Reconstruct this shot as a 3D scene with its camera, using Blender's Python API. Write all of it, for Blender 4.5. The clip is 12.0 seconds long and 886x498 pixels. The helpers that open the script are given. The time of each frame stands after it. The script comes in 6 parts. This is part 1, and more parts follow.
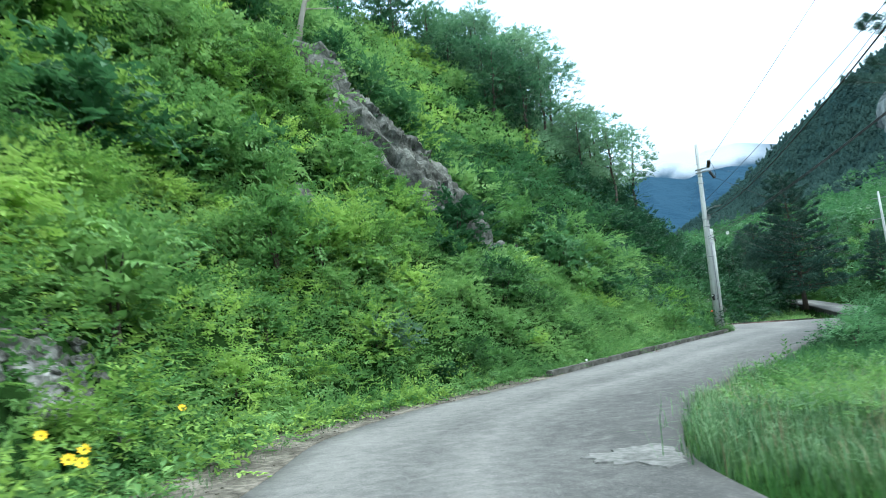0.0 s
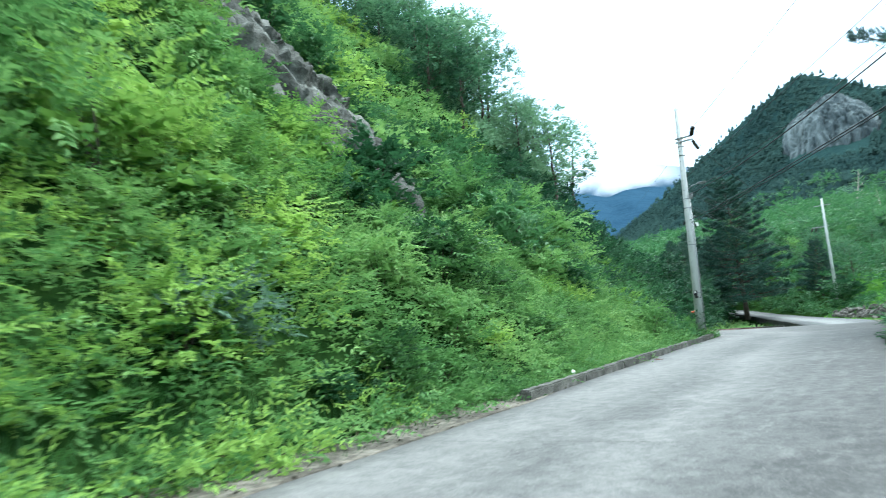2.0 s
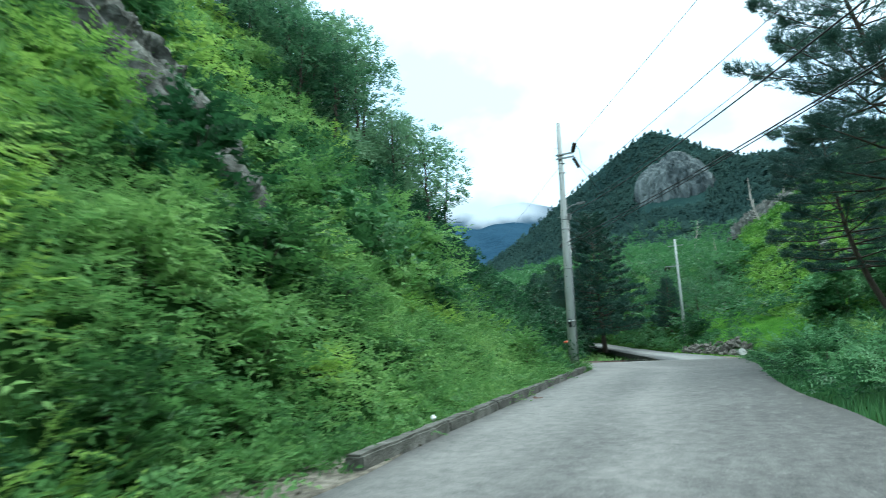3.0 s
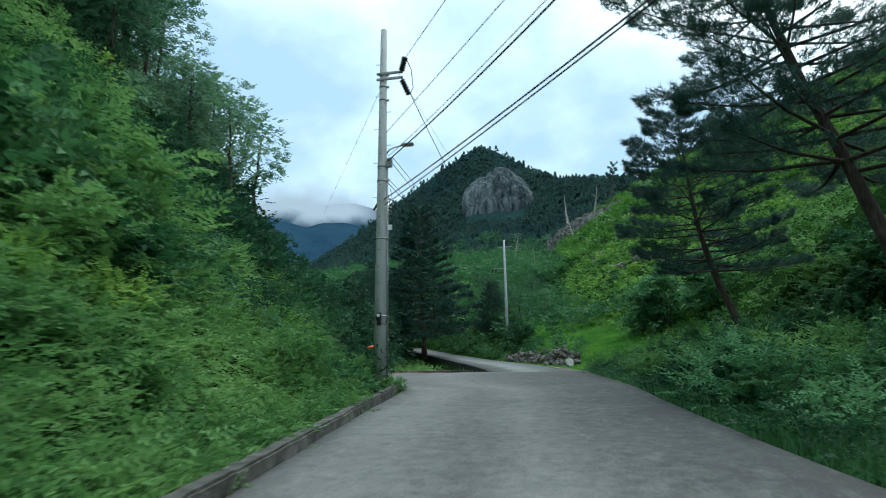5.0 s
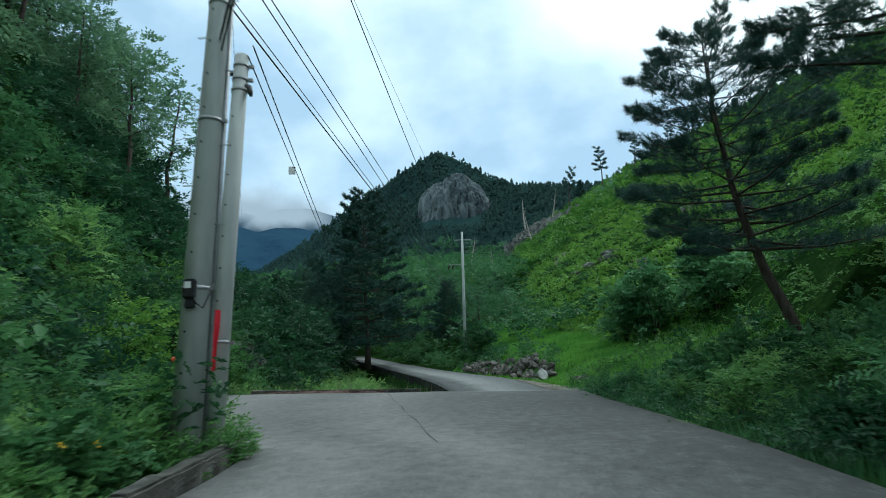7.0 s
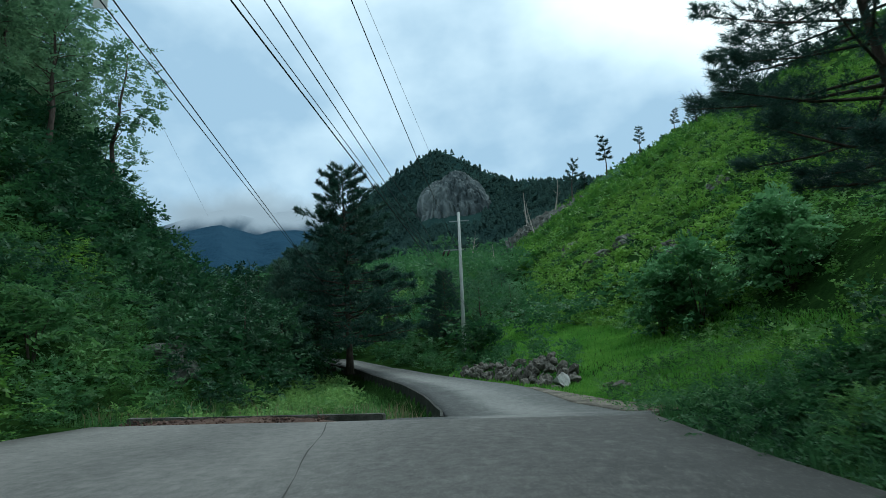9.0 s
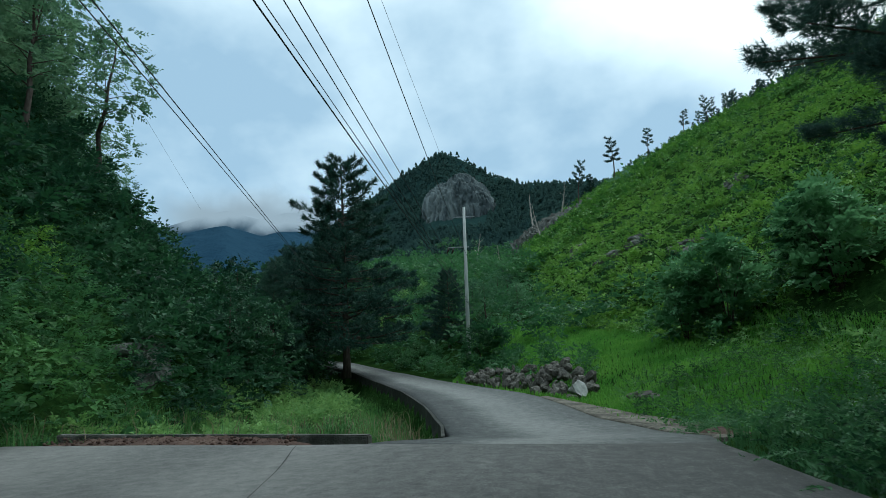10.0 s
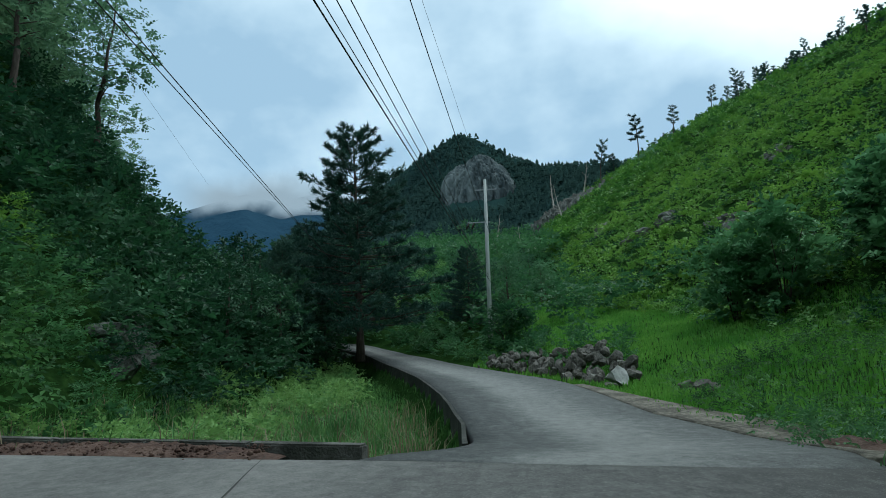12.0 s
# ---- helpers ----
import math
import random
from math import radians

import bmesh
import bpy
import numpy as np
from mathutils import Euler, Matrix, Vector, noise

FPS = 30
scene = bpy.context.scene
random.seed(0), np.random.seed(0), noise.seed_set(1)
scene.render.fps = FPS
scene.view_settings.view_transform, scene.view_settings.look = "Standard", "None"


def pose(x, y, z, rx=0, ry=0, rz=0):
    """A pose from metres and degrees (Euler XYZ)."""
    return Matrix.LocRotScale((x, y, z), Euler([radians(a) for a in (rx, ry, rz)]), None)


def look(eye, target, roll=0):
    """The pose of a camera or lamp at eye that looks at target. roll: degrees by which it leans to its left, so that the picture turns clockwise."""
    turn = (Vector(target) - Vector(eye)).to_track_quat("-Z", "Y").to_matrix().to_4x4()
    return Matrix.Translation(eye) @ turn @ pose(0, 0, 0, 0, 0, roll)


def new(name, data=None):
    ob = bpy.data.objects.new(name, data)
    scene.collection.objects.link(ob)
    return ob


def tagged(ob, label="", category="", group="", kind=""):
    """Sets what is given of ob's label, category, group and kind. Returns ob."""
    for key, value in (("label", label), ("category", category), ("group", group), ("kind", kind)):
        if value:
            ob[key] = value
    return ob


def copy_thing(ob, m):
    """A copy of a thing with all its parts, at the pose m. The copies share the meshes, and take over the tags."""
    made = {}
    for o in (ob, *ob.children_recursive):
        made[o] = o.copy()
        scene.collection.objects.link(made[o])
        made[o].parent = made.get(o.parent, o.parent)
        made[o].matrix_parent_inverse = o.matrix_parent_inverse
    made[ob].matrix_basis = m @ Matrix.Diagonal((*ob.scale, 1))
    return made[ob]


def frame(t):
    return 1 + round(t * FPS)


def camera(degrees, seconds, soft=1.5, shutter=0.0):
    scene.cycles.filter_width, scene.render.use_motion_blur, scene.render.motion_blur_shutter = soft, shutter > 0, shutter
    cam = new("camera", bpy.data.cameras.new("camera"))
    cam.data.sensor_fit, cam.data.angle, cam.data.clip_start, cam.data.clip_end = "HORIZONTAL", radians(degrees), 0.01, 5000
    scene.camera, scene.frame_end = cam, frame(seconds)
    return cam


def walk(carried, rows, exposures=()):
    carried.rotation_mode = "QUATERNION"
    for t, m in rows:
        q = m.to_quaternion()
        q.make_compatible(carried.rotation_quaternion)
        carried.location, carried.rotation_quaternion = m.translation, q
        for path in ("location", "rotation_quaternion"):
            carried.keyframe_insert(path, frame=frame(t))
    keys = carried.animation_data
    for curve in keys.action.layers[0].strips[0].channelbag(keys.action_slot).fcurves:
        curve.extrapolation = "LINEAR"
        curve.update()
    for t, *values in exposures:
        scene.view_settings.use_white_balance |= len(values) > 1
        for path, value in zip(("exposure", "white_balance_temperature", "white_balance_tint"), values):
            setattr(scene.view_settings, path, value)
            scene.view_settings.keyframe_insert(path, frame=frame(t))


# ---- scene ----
cam = camera(72.3, 12.0, soft=0.75, shutter=0.4)
PATH = [
    (0, (-1.175, -1.022, 2.196), (0.176, 0.425, 2.479), -4.7),
    (0.5, (0.343, 0.651, 2.08), (1.687, 2.114, 2.31), -4.3),
    (1, (1.779, 2.265, 1.956), (3.137, 3.719, 2.166), -4.2),
    (1.5, (3.342, 3.702, 1.852), (4.76, 5.092, 2.092), -4.2),
    (2, (4.918, 4.947, 1.823), (6.433, 6.218, 2.12), -3.9),
    (2.5, (6.655, 6.018, 1.816), (8.288, 7.124, 2.148), -3.2),
    (3, (8.503, 6.871, 1.846), (10.247, 7.783, 2.203), -2.4),
    (3.5, (10.582, 7.597, 1.886), (12.409, 8.325, 2.253), -1.8),
    (3.7, (11.443, 7.85, 1.895), (13.292, 8.518, 2.262), -1.6),
    (5.3, (18.976, 9.313, 2.1), (20.916, 9.656, 2.446), -1.2),
    (5.5, (19.909, 9.442, 2.109), (21.853, 9.763, 2.456), -1.2),
    (6, (22.28, 9.726, 2.137), (24.229, 10.006, 2.487), -1.0),
    (6.5, (24.732, 10.0, 2.183), (26.681, 10.257, 2.551), -1.1),
    (7, (27.167, 10.286, 2.232), (29.118, 10.525, 2.601), -1.3),
    (7.2, (28.106, 10.41, 2.248), (30.058, 10.638, 2.62), -1.5),
    (8.8, (35.377, 10.747, 2.384), (37.329, 10.982, 2.748), -2.4),
    (9, (36.118, 10.807, 2.394), (38.069, 11.049, 2.764), -2.3),
    (9.5, (37.677, 10.993, 2.445), (39.624, 11.245, 2.828), -1.9),
    (10, (39.124, 11.161, 2.493), (41.071, 11.417, 2.873), -1.7),
    (10.5, (40.38, 11.316, 2.532), (42.331, 11.571, 2.892), -1.7),
    (11, (41.458, 11.46, 2.551), (43.409, 11.731, 2.895), -1.8),
    (11.5, (42.17, 11.592, 2.524), (44.119, 11.897, 2.853), -1.7),
    (12, (42.367, 11.645, 2.524), (44.314, 11.966, 2.851), -1.5),
]
walk(cam, [(t, look(eye, target, roll)) for t, eye, target, roll in PATH],
     exposures=[(0, 1.20, 5900, 0), (1.0, 1.40, 5850, 0), (2.0, 1.50, 5850, 0), (2.5, 1.32, 5850, -2), (3.0, 0.92, 5850, -6), (3.7, 0.48, 5850, -8), (5.3, 0.06, 5850, -2), (7.0, -0.10, 5850, -4), (9.0, -0.32, 5850, -5), (12.0, -0.36, 5850, -4)])

# ---- sky and sun: bright overcast, cloud with blue-grey shadows ----
world = bpy.data.worlds.new("overcast_sky")
scene.world = world
world.use_nodes = True
wn, wl = world.node_tree.nodes, world.node_tree.links
wn.clear()
w_out = wn.new("ShaderNodeOutputWorld")
w_bg = wn.new("ShaderNodeBackground")
w_sky = wn.new("ShaderNodeTexSky")
w_sky.sky_type, w_sky.sun_disc = "NISHITA", False
w_sky.sun_elevation, w_sky.sun_rotation = radians(50), radians(115)
w_co = wn.new("ShaderNodeTexCoord")
w_map = wn.new("ShaderNodeMapping")
w_map.inputs["Scale"].default_value = (1.0, 1.0, 1.5)
w_map.inputs["Location"].default_value = (0.35, 0.1, 0.2)
w_noise = wn.new("ShaderNodeTexNoise")
w_noise.inputs["Scale"].default_value = 1.9
w_noise.inputs["Detail"].default_value = 6
w_noise.inputs["Roughness"].default_value = 0.5
w_ramp = wn.new("ShaderNodeValToRGB")
w_ramp.color_ramp.elements[0].position, w_ramp.color_ramp.elements[0].color = 0.30, (0.385, 0.51, 0.655, 1)
w_ramp.color_ramp.elements[1].position, w_ramp.color_ramp.elements[1].color = 0.64, (1.20, 1.25, 1.28, 1)
w_scale = wn.new("ShaderNodeMix")
w_scale.data_type, w_scale.blend_type = "RGBA", "MIX"
w_scale.inputs["Factor"].default_value = 0.94
w_dim = wn.new("ShaderNodeVectorMath")
w_dim.operation = "SCALE"
w_dim.inputs["Scale"].default_value = 0.1
wl.new(w_co.outputs["Generated"], w_map.inputs["Vector"])
wl.new(w_map.outputs["Vector"], w_noise.inputs["Vector"])
w_sep = wn.new("ShaderNodeSeparateXYZ")
w_rise = wn.new("ShaderNodeMath")
w_rise.operation = "MULTIPLY_ADD"
w_rise.inputs[1].default_value = 0.34
w_low = wn.new("ShaderNodeMath")
w_low.operation = "SUBTRACT"
w_low.inputs[1].default_value = 0.235
wl.new(w_co.outputs["Generated"], w_sep.inputs["Vector"])
wl.new(w_noise.outputs["Fac"], w_low.inputs[0])
wl.new(w_sep.outputs["Z"], w_rise.inputs[0])
wl.new(w_low.outputs[0], w_rise.inputs[2])
# thinner, brighter cloud in front of the hidden sun
w_dot = wn.new("ShaderNodeVectorMath")
w_dot.operation = "DOT_PRODUCT"
w_dot.inputs[1].default_value = (0.615, -0.50, 0.61)
w_glow = wn.new("ShaderNodeMapRange")
w_glow.interpolation_type = "SMOOTHSTEP"
w_glow.inputs["From Min"].default_value, w_glow.inputs["From Max"].default_value = 0.82, 0.995
w_glow.inputs["To Max"].default_value = 0.28
w_sum = wn.new("ShaderNodeMath")
w_sum.operation = "ADD"
wl.new(w_co.outputs["Generated"], w_dot.inputs[0])
wl.new(w_dot.outputs["Value"], w_glow.inputs["Value"])
wl.new(w_glow.outputs["Result"], w_sum.inputs[0])
wl.new(w_rise.outputs[0], w_sum.inputs[1])
wl.new(w_sum.outputs[0], w_ramp.inputs["Fac"])
wl.new(w_sky.outputs["Color"], w_dim.inputs[0])
wl.new(w_dim.outputs["Vector"], w_scale.inputs["A"])
wl.new(w_ramp.outputs["Color"], w_scale.inputs["B"])
wl.new(w_scale.outputs["Result"], w_bg.inputs["Color"])
w_bg.inputs["Strength"].default_value = 1.45
wl.new(w_bg.outputs["Background"], w_out.inputs["Surface"])

sun = new("sun", bpy.data.lights.new("sun", "SUN"))
sun.data.energy, sun.data.angle, sun.data.color = 1.4, radians(25), (1.0, 0.97, 0.92)
sun.matrix_world = look((34, -18, 55), (0, 0, 0))


# ---- materials ----
def material(name, ramp, scale=3.0, detail=6.0, rough=0.9, bump=0.3, bump_scale=20.0, spec=0.3, metal=0.0, vary=0.0, stretch=(1, 1, 1), coarse=None, bump_dist=0.03):
    """A surface whose colour runs over the ramp with noise at two scales, with fine relief."""
    m = bpy.data.materials.new(name)
    m.use_nodes = True
    n, l = m.node_tree.nodes, m.node_tree.links
    b = n["Principled BSDF"]
    b.inputs["Roughness"].default_value, b.inputs["Metallic"].default_value = rough, metal
    b.inputs["Specular IOR Level"].default_value = spec
    co = n.new("ShaderNodeTexCoord")
    mp = n.new("ShaderNodeMapping")
    mp.inputs["Scale"].default_value = stretch
    l.new(co.outputs["Object"], mp.inputs["Vector"])
    a = n.new("ShaderNodeTexNoise")
    a.inputs["Scale"].default_value, a.inputs["Detail"].default_value = scale, detail
    c = n.new("ShaderNodeTexNoise")
    c.inputs["Scale"].default_value, c.inputs["Detail"].default_value = coarse or scale * 0.13, 4
    l.new(mp.outputs["Vector"], a.inputs["Vector"])
    l.new(mp.outputs["Vector"], c.inputs["Vector"])
    mix = n.new("ShaderNodeMath")
    mix.operation = "ADD"
    l.new(a.outputs["Fac"], mix.inputs[0])
    l.new(c.outputs["Fac"], mix.inputs[1])
    half = n.new("ShaderNodeMath")
    half.operation = "MULTIPLY_ADD"
    half.inputs[1].default_value, half.inputs[2].default_value = 0.5, 0.0
    l.new(mix.outputs[0], half.inputs[0])
    r = n.new("ShaderNodeValToRGB")
    while len(r.color_ramp.elements) < len(ramp):
        r.color_ramp.elements.new(0.5)
    for e, (p, col) in zip(r.color_ramp.elements, ramp):
        e.position, e.color = p, (*col, 1)
    l.new(half.outputs[0], r.inputs["Fac"])
    last = r.outputs["Color"]
    if vary:
        info, hsv, rng_v = n.new("ShaderNodeObjectInfo"), n.new("ShaderNodeHueSaturation"), n.new("ShaderNodeMapRange")
        rng_v.inputs["To Min"].default_value, rng_v.inputs["To Max"].default_value = 1 - vary, 1 + vary
        l.new(info.outputs["Random"], rng_v.inputs["Value"])
        l.new(rng_v.outputs["Result"], hsv.inputs["Value"])
        l.new(last, hsv.inputs["Color"])
        last = hsv.outputs["Color"]
    l.new(last, b.inputs["Base Color"])
    if bump:
        f = n.new("ShaderNodeTexNoise")
        f.inputs["Scale"].default_value, f.inputs["Detail"].default_value = bump_scale, 8
        l.new(mp.outputs["Vector"], f.inputs["Vector"])
        bp = n.new("ShaderNodeBump")
        bp.inputs["Strength"].default_value, bp.inputs["Distance"].default_value = bump, bump_dist
        l.new(f.outputs["Fac"], bp.inputs["Height"])
        l.new(bp.outputs["Normal"], b.inputs["Normal"])
    return m


def road_surface(name, dark, mid, pale, cross_tones, gain=0.5):
    """Worn concrete: stains, pale scuffed patches, exposed grit, wheel wear and darker edges set by a ramp across the
    slab.
    """
    m = bpy.data.materials.new(name)
    m.use_nodes = True
    n, l = m.node_tree.nodes, m.node_tree.links
    b = n["Principled BSDF"]
    b.inputs["Roughness"].default_value, b.inputs["Specular IOR Level"].default_value = 0.85, 0.3
    co = n.new("ShaderNodeTexCoord")

    def cloud(scale, detail, rough, stretch=(1, 1, 1), turn=0.0):
        mp, t = n.new("ShaderNodeMapping"), n.new("ShaderNodeTexNoise")
        mp.inputs["Scale"].default_value = stretch
        mp.inputs["Rotation"].default_value = (0, 0, turn)
        t.inputs["Scale"].default_value, t.inputs["Detail"].default_value, t.inputs["Roughness"].default_value = scale, detail, rough
        l.new(co.outputs["Object"], mp.inputs["Vector"])
        l.new(mp.outputs["Vector"], t.inputs["Vector"])
        return t.outputs["Fac"]

    def blend(a, k, c):
        q = n.new("ShaderNodeMath")
        q.operation = "MULTIPLY_ADD"
        q.inputs[1].default_value = k
        l.new(a, q.inputs[0])
        if isinstance(c, float):
            q.inputs[2].default_value = c
        else:
            l.new(c, q.inputs[2])
        return q.outputs[0]

    def ramp(fac, stops):
        r = n.new("ShaderNodeValToRGB")
        while len(r.color_ramp.elements) < len(stops):
            r.color_ramp.elements.new(0.5)
        for e, (p, col) in zip(r.color_ramp.elements, stops):
            e.position, e.color = p, (*col, 1) if isinstance(col, tuple) else (col, col, col, 1)
        l.new(fac, r.inputs["Fac"])
        return r.outputs["Color"]

    blot, stain, grit = cloud(4.2, 12, 0.72), cloud(0.4, 5, 0.55), cloud(30, 6, 0.75)
    at = n.new("ShaderNodeAttribute")
    at.attribute_name = "across"
    wander = blend(stain, 0.16, blend(at.outputs["Fac"], 1.0, -0.08))
    worn = ramp(wander, cross_tones)
    fac = blend(blot, 0.75, blend(stain, 0.32, blend(grit, 0.55, blend(worn, gain, -0.28 - gain * 0.5))))
    base = ramp(fac, [(0.28, dark), (0.5, mid), (0.78, pale)])
    specks = ramp(cloud(34, 2, 0.5), [(0.60, 0.0), (0.72, 0.3)])
    scuff = ramp(cloud(2.6, 10, 0.72, (0.55, 1.7, 1), 0.25), [(0.54, 0.0), (0.74, 0.32)])
    mx = n.new("ShaderNodeMix")
    mx.data_type = "RGBA"
    l.new(scuff, mx.inputs["Factor"])
    l.new(base, mx.inputs["A"])
    mx.inputs["B"].default_value = (*[c * 1.25 for c in pale], 1)
    sp = n.new("ShaderNodeMix")
    sp.data_type = "RGBA"
    l.new(specks, sp.inputs["Factor"])
    l.new(mx.outputs["Result"], sp.inputs["A"])
    sp.inputs["B"].default_value = (*[c * 1.4 for c in pale], 1)
    l.new(sp.outputs["Result"], b.inputs["Base Color"])
    bp = n.new("ShaderNodeBump")
    bp.inputs["Strength"].default_value, bp.inputs["Distance"].default_value = 0.55, 0.012
    l.new(blend(grit, 0.6, blot), bp.inputs["Height"])
    l.new(bp.outputs["Normal"], b.inputs["Normal"])
    return m


def foliage(name, dark, mid, light, through_light=0.35, gloss=0.25, patch=0.35):
    """Leaves: each its own shade, each plant a little different, light passing through."""
    m = bpy.data.materials.new(name)
    m.use_nodes = True
    n, l = m.node_tree.nodes, m.node_tree.links
    n.clear()
    out = n.new("ShaderNodeOutputMaterial")
    geo, info = n.new("ShaderNodeNewGeometry"), n.new("ShaderNodeObjectInfo")
    co = n.new("ShaderNodeTexCoord")
    ns = n.new("ShaderNodeTexNoise")
    ns.inputs["Scale"].default_value, ns.inputs["Detail"].default_value = patch, 3
    l.new(geo.outputs["Position"], ns.inputs["Vector"])
    s1 = n.new("ShaderNodeMath")
    s1.operation = "MULTIPLY_ADD"
    s1.inputs[1].default_value = 0.20
    l.new(geo.outputs["Random Per Island"], s1.inputs[0])
    s2 = n.new("ShaderNodeMath")
    s2.operation = "MULTIPLY_ADD"
    s2.inputs[1].default_value, s2.inputs[2].default_value = 0.55, -0.44
    l.new(info.outputs["Random"], s2.inputs[0])
    s3 = n.new("ShaderNodeMath")
    s3.operation = "MULTIPLY_ADD"
    s3.inputs[1].default_value = 1.35
    l.new(ns.outputs["Fac"], s3.inputs[0])
    l.new(s2.outputs[0], s3.inputs[2])
    l.new(s3.outputs[0], s1.inputs[2])
    r = n.new("ShaderNodeValToRGB")
    r.color_ramp.elements.new(0.5)
    for e, (p, col) in zip(r.color_ramp.elements, ((0.15, dark), (0.5, mid), (0.95, light))):
        e.position, e.color = p, (*col, 1)
    l.new(s1.outputs[0], r.inputs["Fac"])
    d = n.new("ShaderNodeBsdfPrincipled")
    d.inputs["Roughness"].default_value = 0.55
    d.inputs["Specular IOR Level"].default_value = gloss
    l.new(r.outputs["Color"], d.inputs["Base Color"])
    t = n.new("ShaderNodeBsdfTranslucent")
    l.new(r.outputs["Color"], t.inputs["Color"])
    mx = n.new("ShaderNodeMixShader")
    mx.inputs["Fac"].default_value = through_light
    l.new(d.outputs["BSDF"], mx.inputs[1])
    l.new(t.outputs["BSDF"], mx.inputs[2])
    l.new(mx.outputs["Shader"], out.inputs["Surface"])
    return m


M_SOIL = material("undergrowth_soil", [(0.3, (0.007, 0.016, 0.005)), (0.5, (0.018, 0.044, 0.011)), (0.7, (0.042, 0.085, 0.022))], 3.0, 8, 1.0, 0.9, 7, 0.0, coarse=0.4, bump_dist=0.12)
# tones across the slab: wheel bands, then darker towards the right edge
M_CONCRETE = road_surface("worn_concrete", (0.050, 0.050, 0.049), (0.110, 0.109, 0.105), (0.205, 0.200, 0.190), [(0.0, 0.55), (0.18, 0.65), (0.36, 0.42), (0.5, 0.62), (0.66, 0.34), (0.80, 0.26), (1.0, 0.12)], 0.7)
M_OLD = road_surface("dark_stained_concrete", (0.040, 0.043, 0.044), (0.094, 0.098, 0.097), (0.205, 0.207, 0.200), [(0.0, 0.12), (0.22, 0.25), (0.42, 0.80), (0.62, 0.72), (0.8, 0.45), (1.0, 0.25)], 0.6)
M_KERB = material("mossy_kerb_concrete", [(0.34, (0.028, 0.032, 0.024)), (0.46, (0.070, 0.070, 0.060)), (0.56, (0.125, 0.122, 0.110)), (0.68, (0.22, 0.215, 0.20))], 4, 12, 0.92, 0.9, 26, vary=0.2, bump_dist=0.04)
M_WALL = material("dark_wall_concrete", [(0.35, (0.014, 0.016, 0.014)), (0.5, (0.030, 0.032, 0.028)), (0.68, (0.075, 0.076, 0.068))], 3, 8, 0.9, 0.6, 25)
M_CRACK = material("dark_joint", [(0.3, (0.022, 0.022, 0.020)), (0.7, (0.05, 0.05, 0.045))], 8, bump=0)
M_POLE = material("pole_concrete", [(0.35, (0.34, 0.355, 0.35)), (0.5, (0.45, 0.465, 0.455)), (0.65, (0.54, 0.555, 0.545))], 6, 8, 0.8, 0.25, 60, stretch=(1, 1, 0.2), bump_dist=0.006)
M_STEEL = material("galvanised_steel", [(0.35, (0.22, 0.23, 0.24)), (0.65, (0.38, 0.39, 0.40))], 30, 3, 0.5, 0.1, 80, 0.5, 0.7)
M_DARK = material("black_rubber", [(0.3, (0.012, 0.012, 0.014)), (0.7, (0.03, 0.03, 0.034))], 12, 3, 0.55, 0.1, 60)
M_PORCELAIN = material("brown_porcelain", [(0.3, (0.03, 0.022, 0.02)), (0.7, (0.055, 0.04, 0.035))], 10, 2, 0.25, 0, spec=0.5)
M_ROCK = material("grey_rock", [(0.36, (0.026, 0.027, 0.022)), (0.5, (0.082, 0.087, 0.076)), (0.64, (0.180, 0.186, 0.166))], 3.4, 10, 0.9, 0.9, 9, 0.25, bump_dist=0.08, vary=0.25)
M_PALE = material("pale_boulder", [(0.35, (0.30, 0.30, 0.29)), (0.65, (0.52, 0.52, 0.50))], 5, 8, 0.85, 0.5, 30, vary=0.1)
M_RUBBLE = material("brown_grey_rubble", [(0.36, (0.04, 0.038, 0.032)), (0.5, (0.115, 0.108, 0.093)), (0.64, (0.22, 0.208, 0.185))], 4, 9, 0.9, 0.8, 14, vary=0.3)
M_SCREE = material("pale_broken_rock", [(0.38, (0.05, 0.052, 0.045)), (0.5, (0.17, 0.172, 0.165)), (0.62, (0.33, 0.33, 0.32))], 6, 9, 0.9, 0.9, 22, vary=0.25)
M_CLIFF = material("cliff_rock", [(0.38, (0.034, 0.046, 0.048)), (0.48, (0.086, 0.104, 0.106)), (0.62, (0.165, 0.188, 0.184))], 0.16, 14, 0.95, 1.0, 0.28, 0.1, stretch=(1, 1, 0.28), bump_dist=2.5)
M_DIRT = material("gravelly_dirt", [(0.36, (0.045, 0.04, 0.032)), (0.48, (0.10, 0.09, 0.072)), (0.62, (0.22, 0.20, 0.165))], 9, 9, 0.95, 0.9, 35)
M_PATCH = material("pale_spalled_concrete", [(0.36, (0.075, 0.075, 0.072)), (0.5, (0.14, 0.14, 0.134)), (0.62, (0.215, 0.212, 0.204))], 11, 12, 0.9, 0.9, 40, bump_dist=0.02)
M_REDSOIL = material("red_soil", [(0.36, (0.040, 0.024, 0.019)), (0.5, (0.080, 0.045, 0.034)), (0.64, (0.14, 0.095, 0.075))], 14, 8, 0.95, 0.8, 30)
M_BARK = material("grey_brown_bark", [(0.35, (0.035, 0.028, 0.024)), (0.5, (0.075, 0.058, 0.048)), (0.65, (0.13, 0.105, 0.09))], 9, 8, 0.95, 0.9, 22, stretch=(1, 1, 0.25))
M_DEADWOOD = material("bleached_deadwood", [(0.35, (0.26, 0.23, 0.20)), (0.65, (0.46, 0.42, 0.37))], 7, 6, 0.9, 0.4, 30, stretch=(1, 1, 0.2))
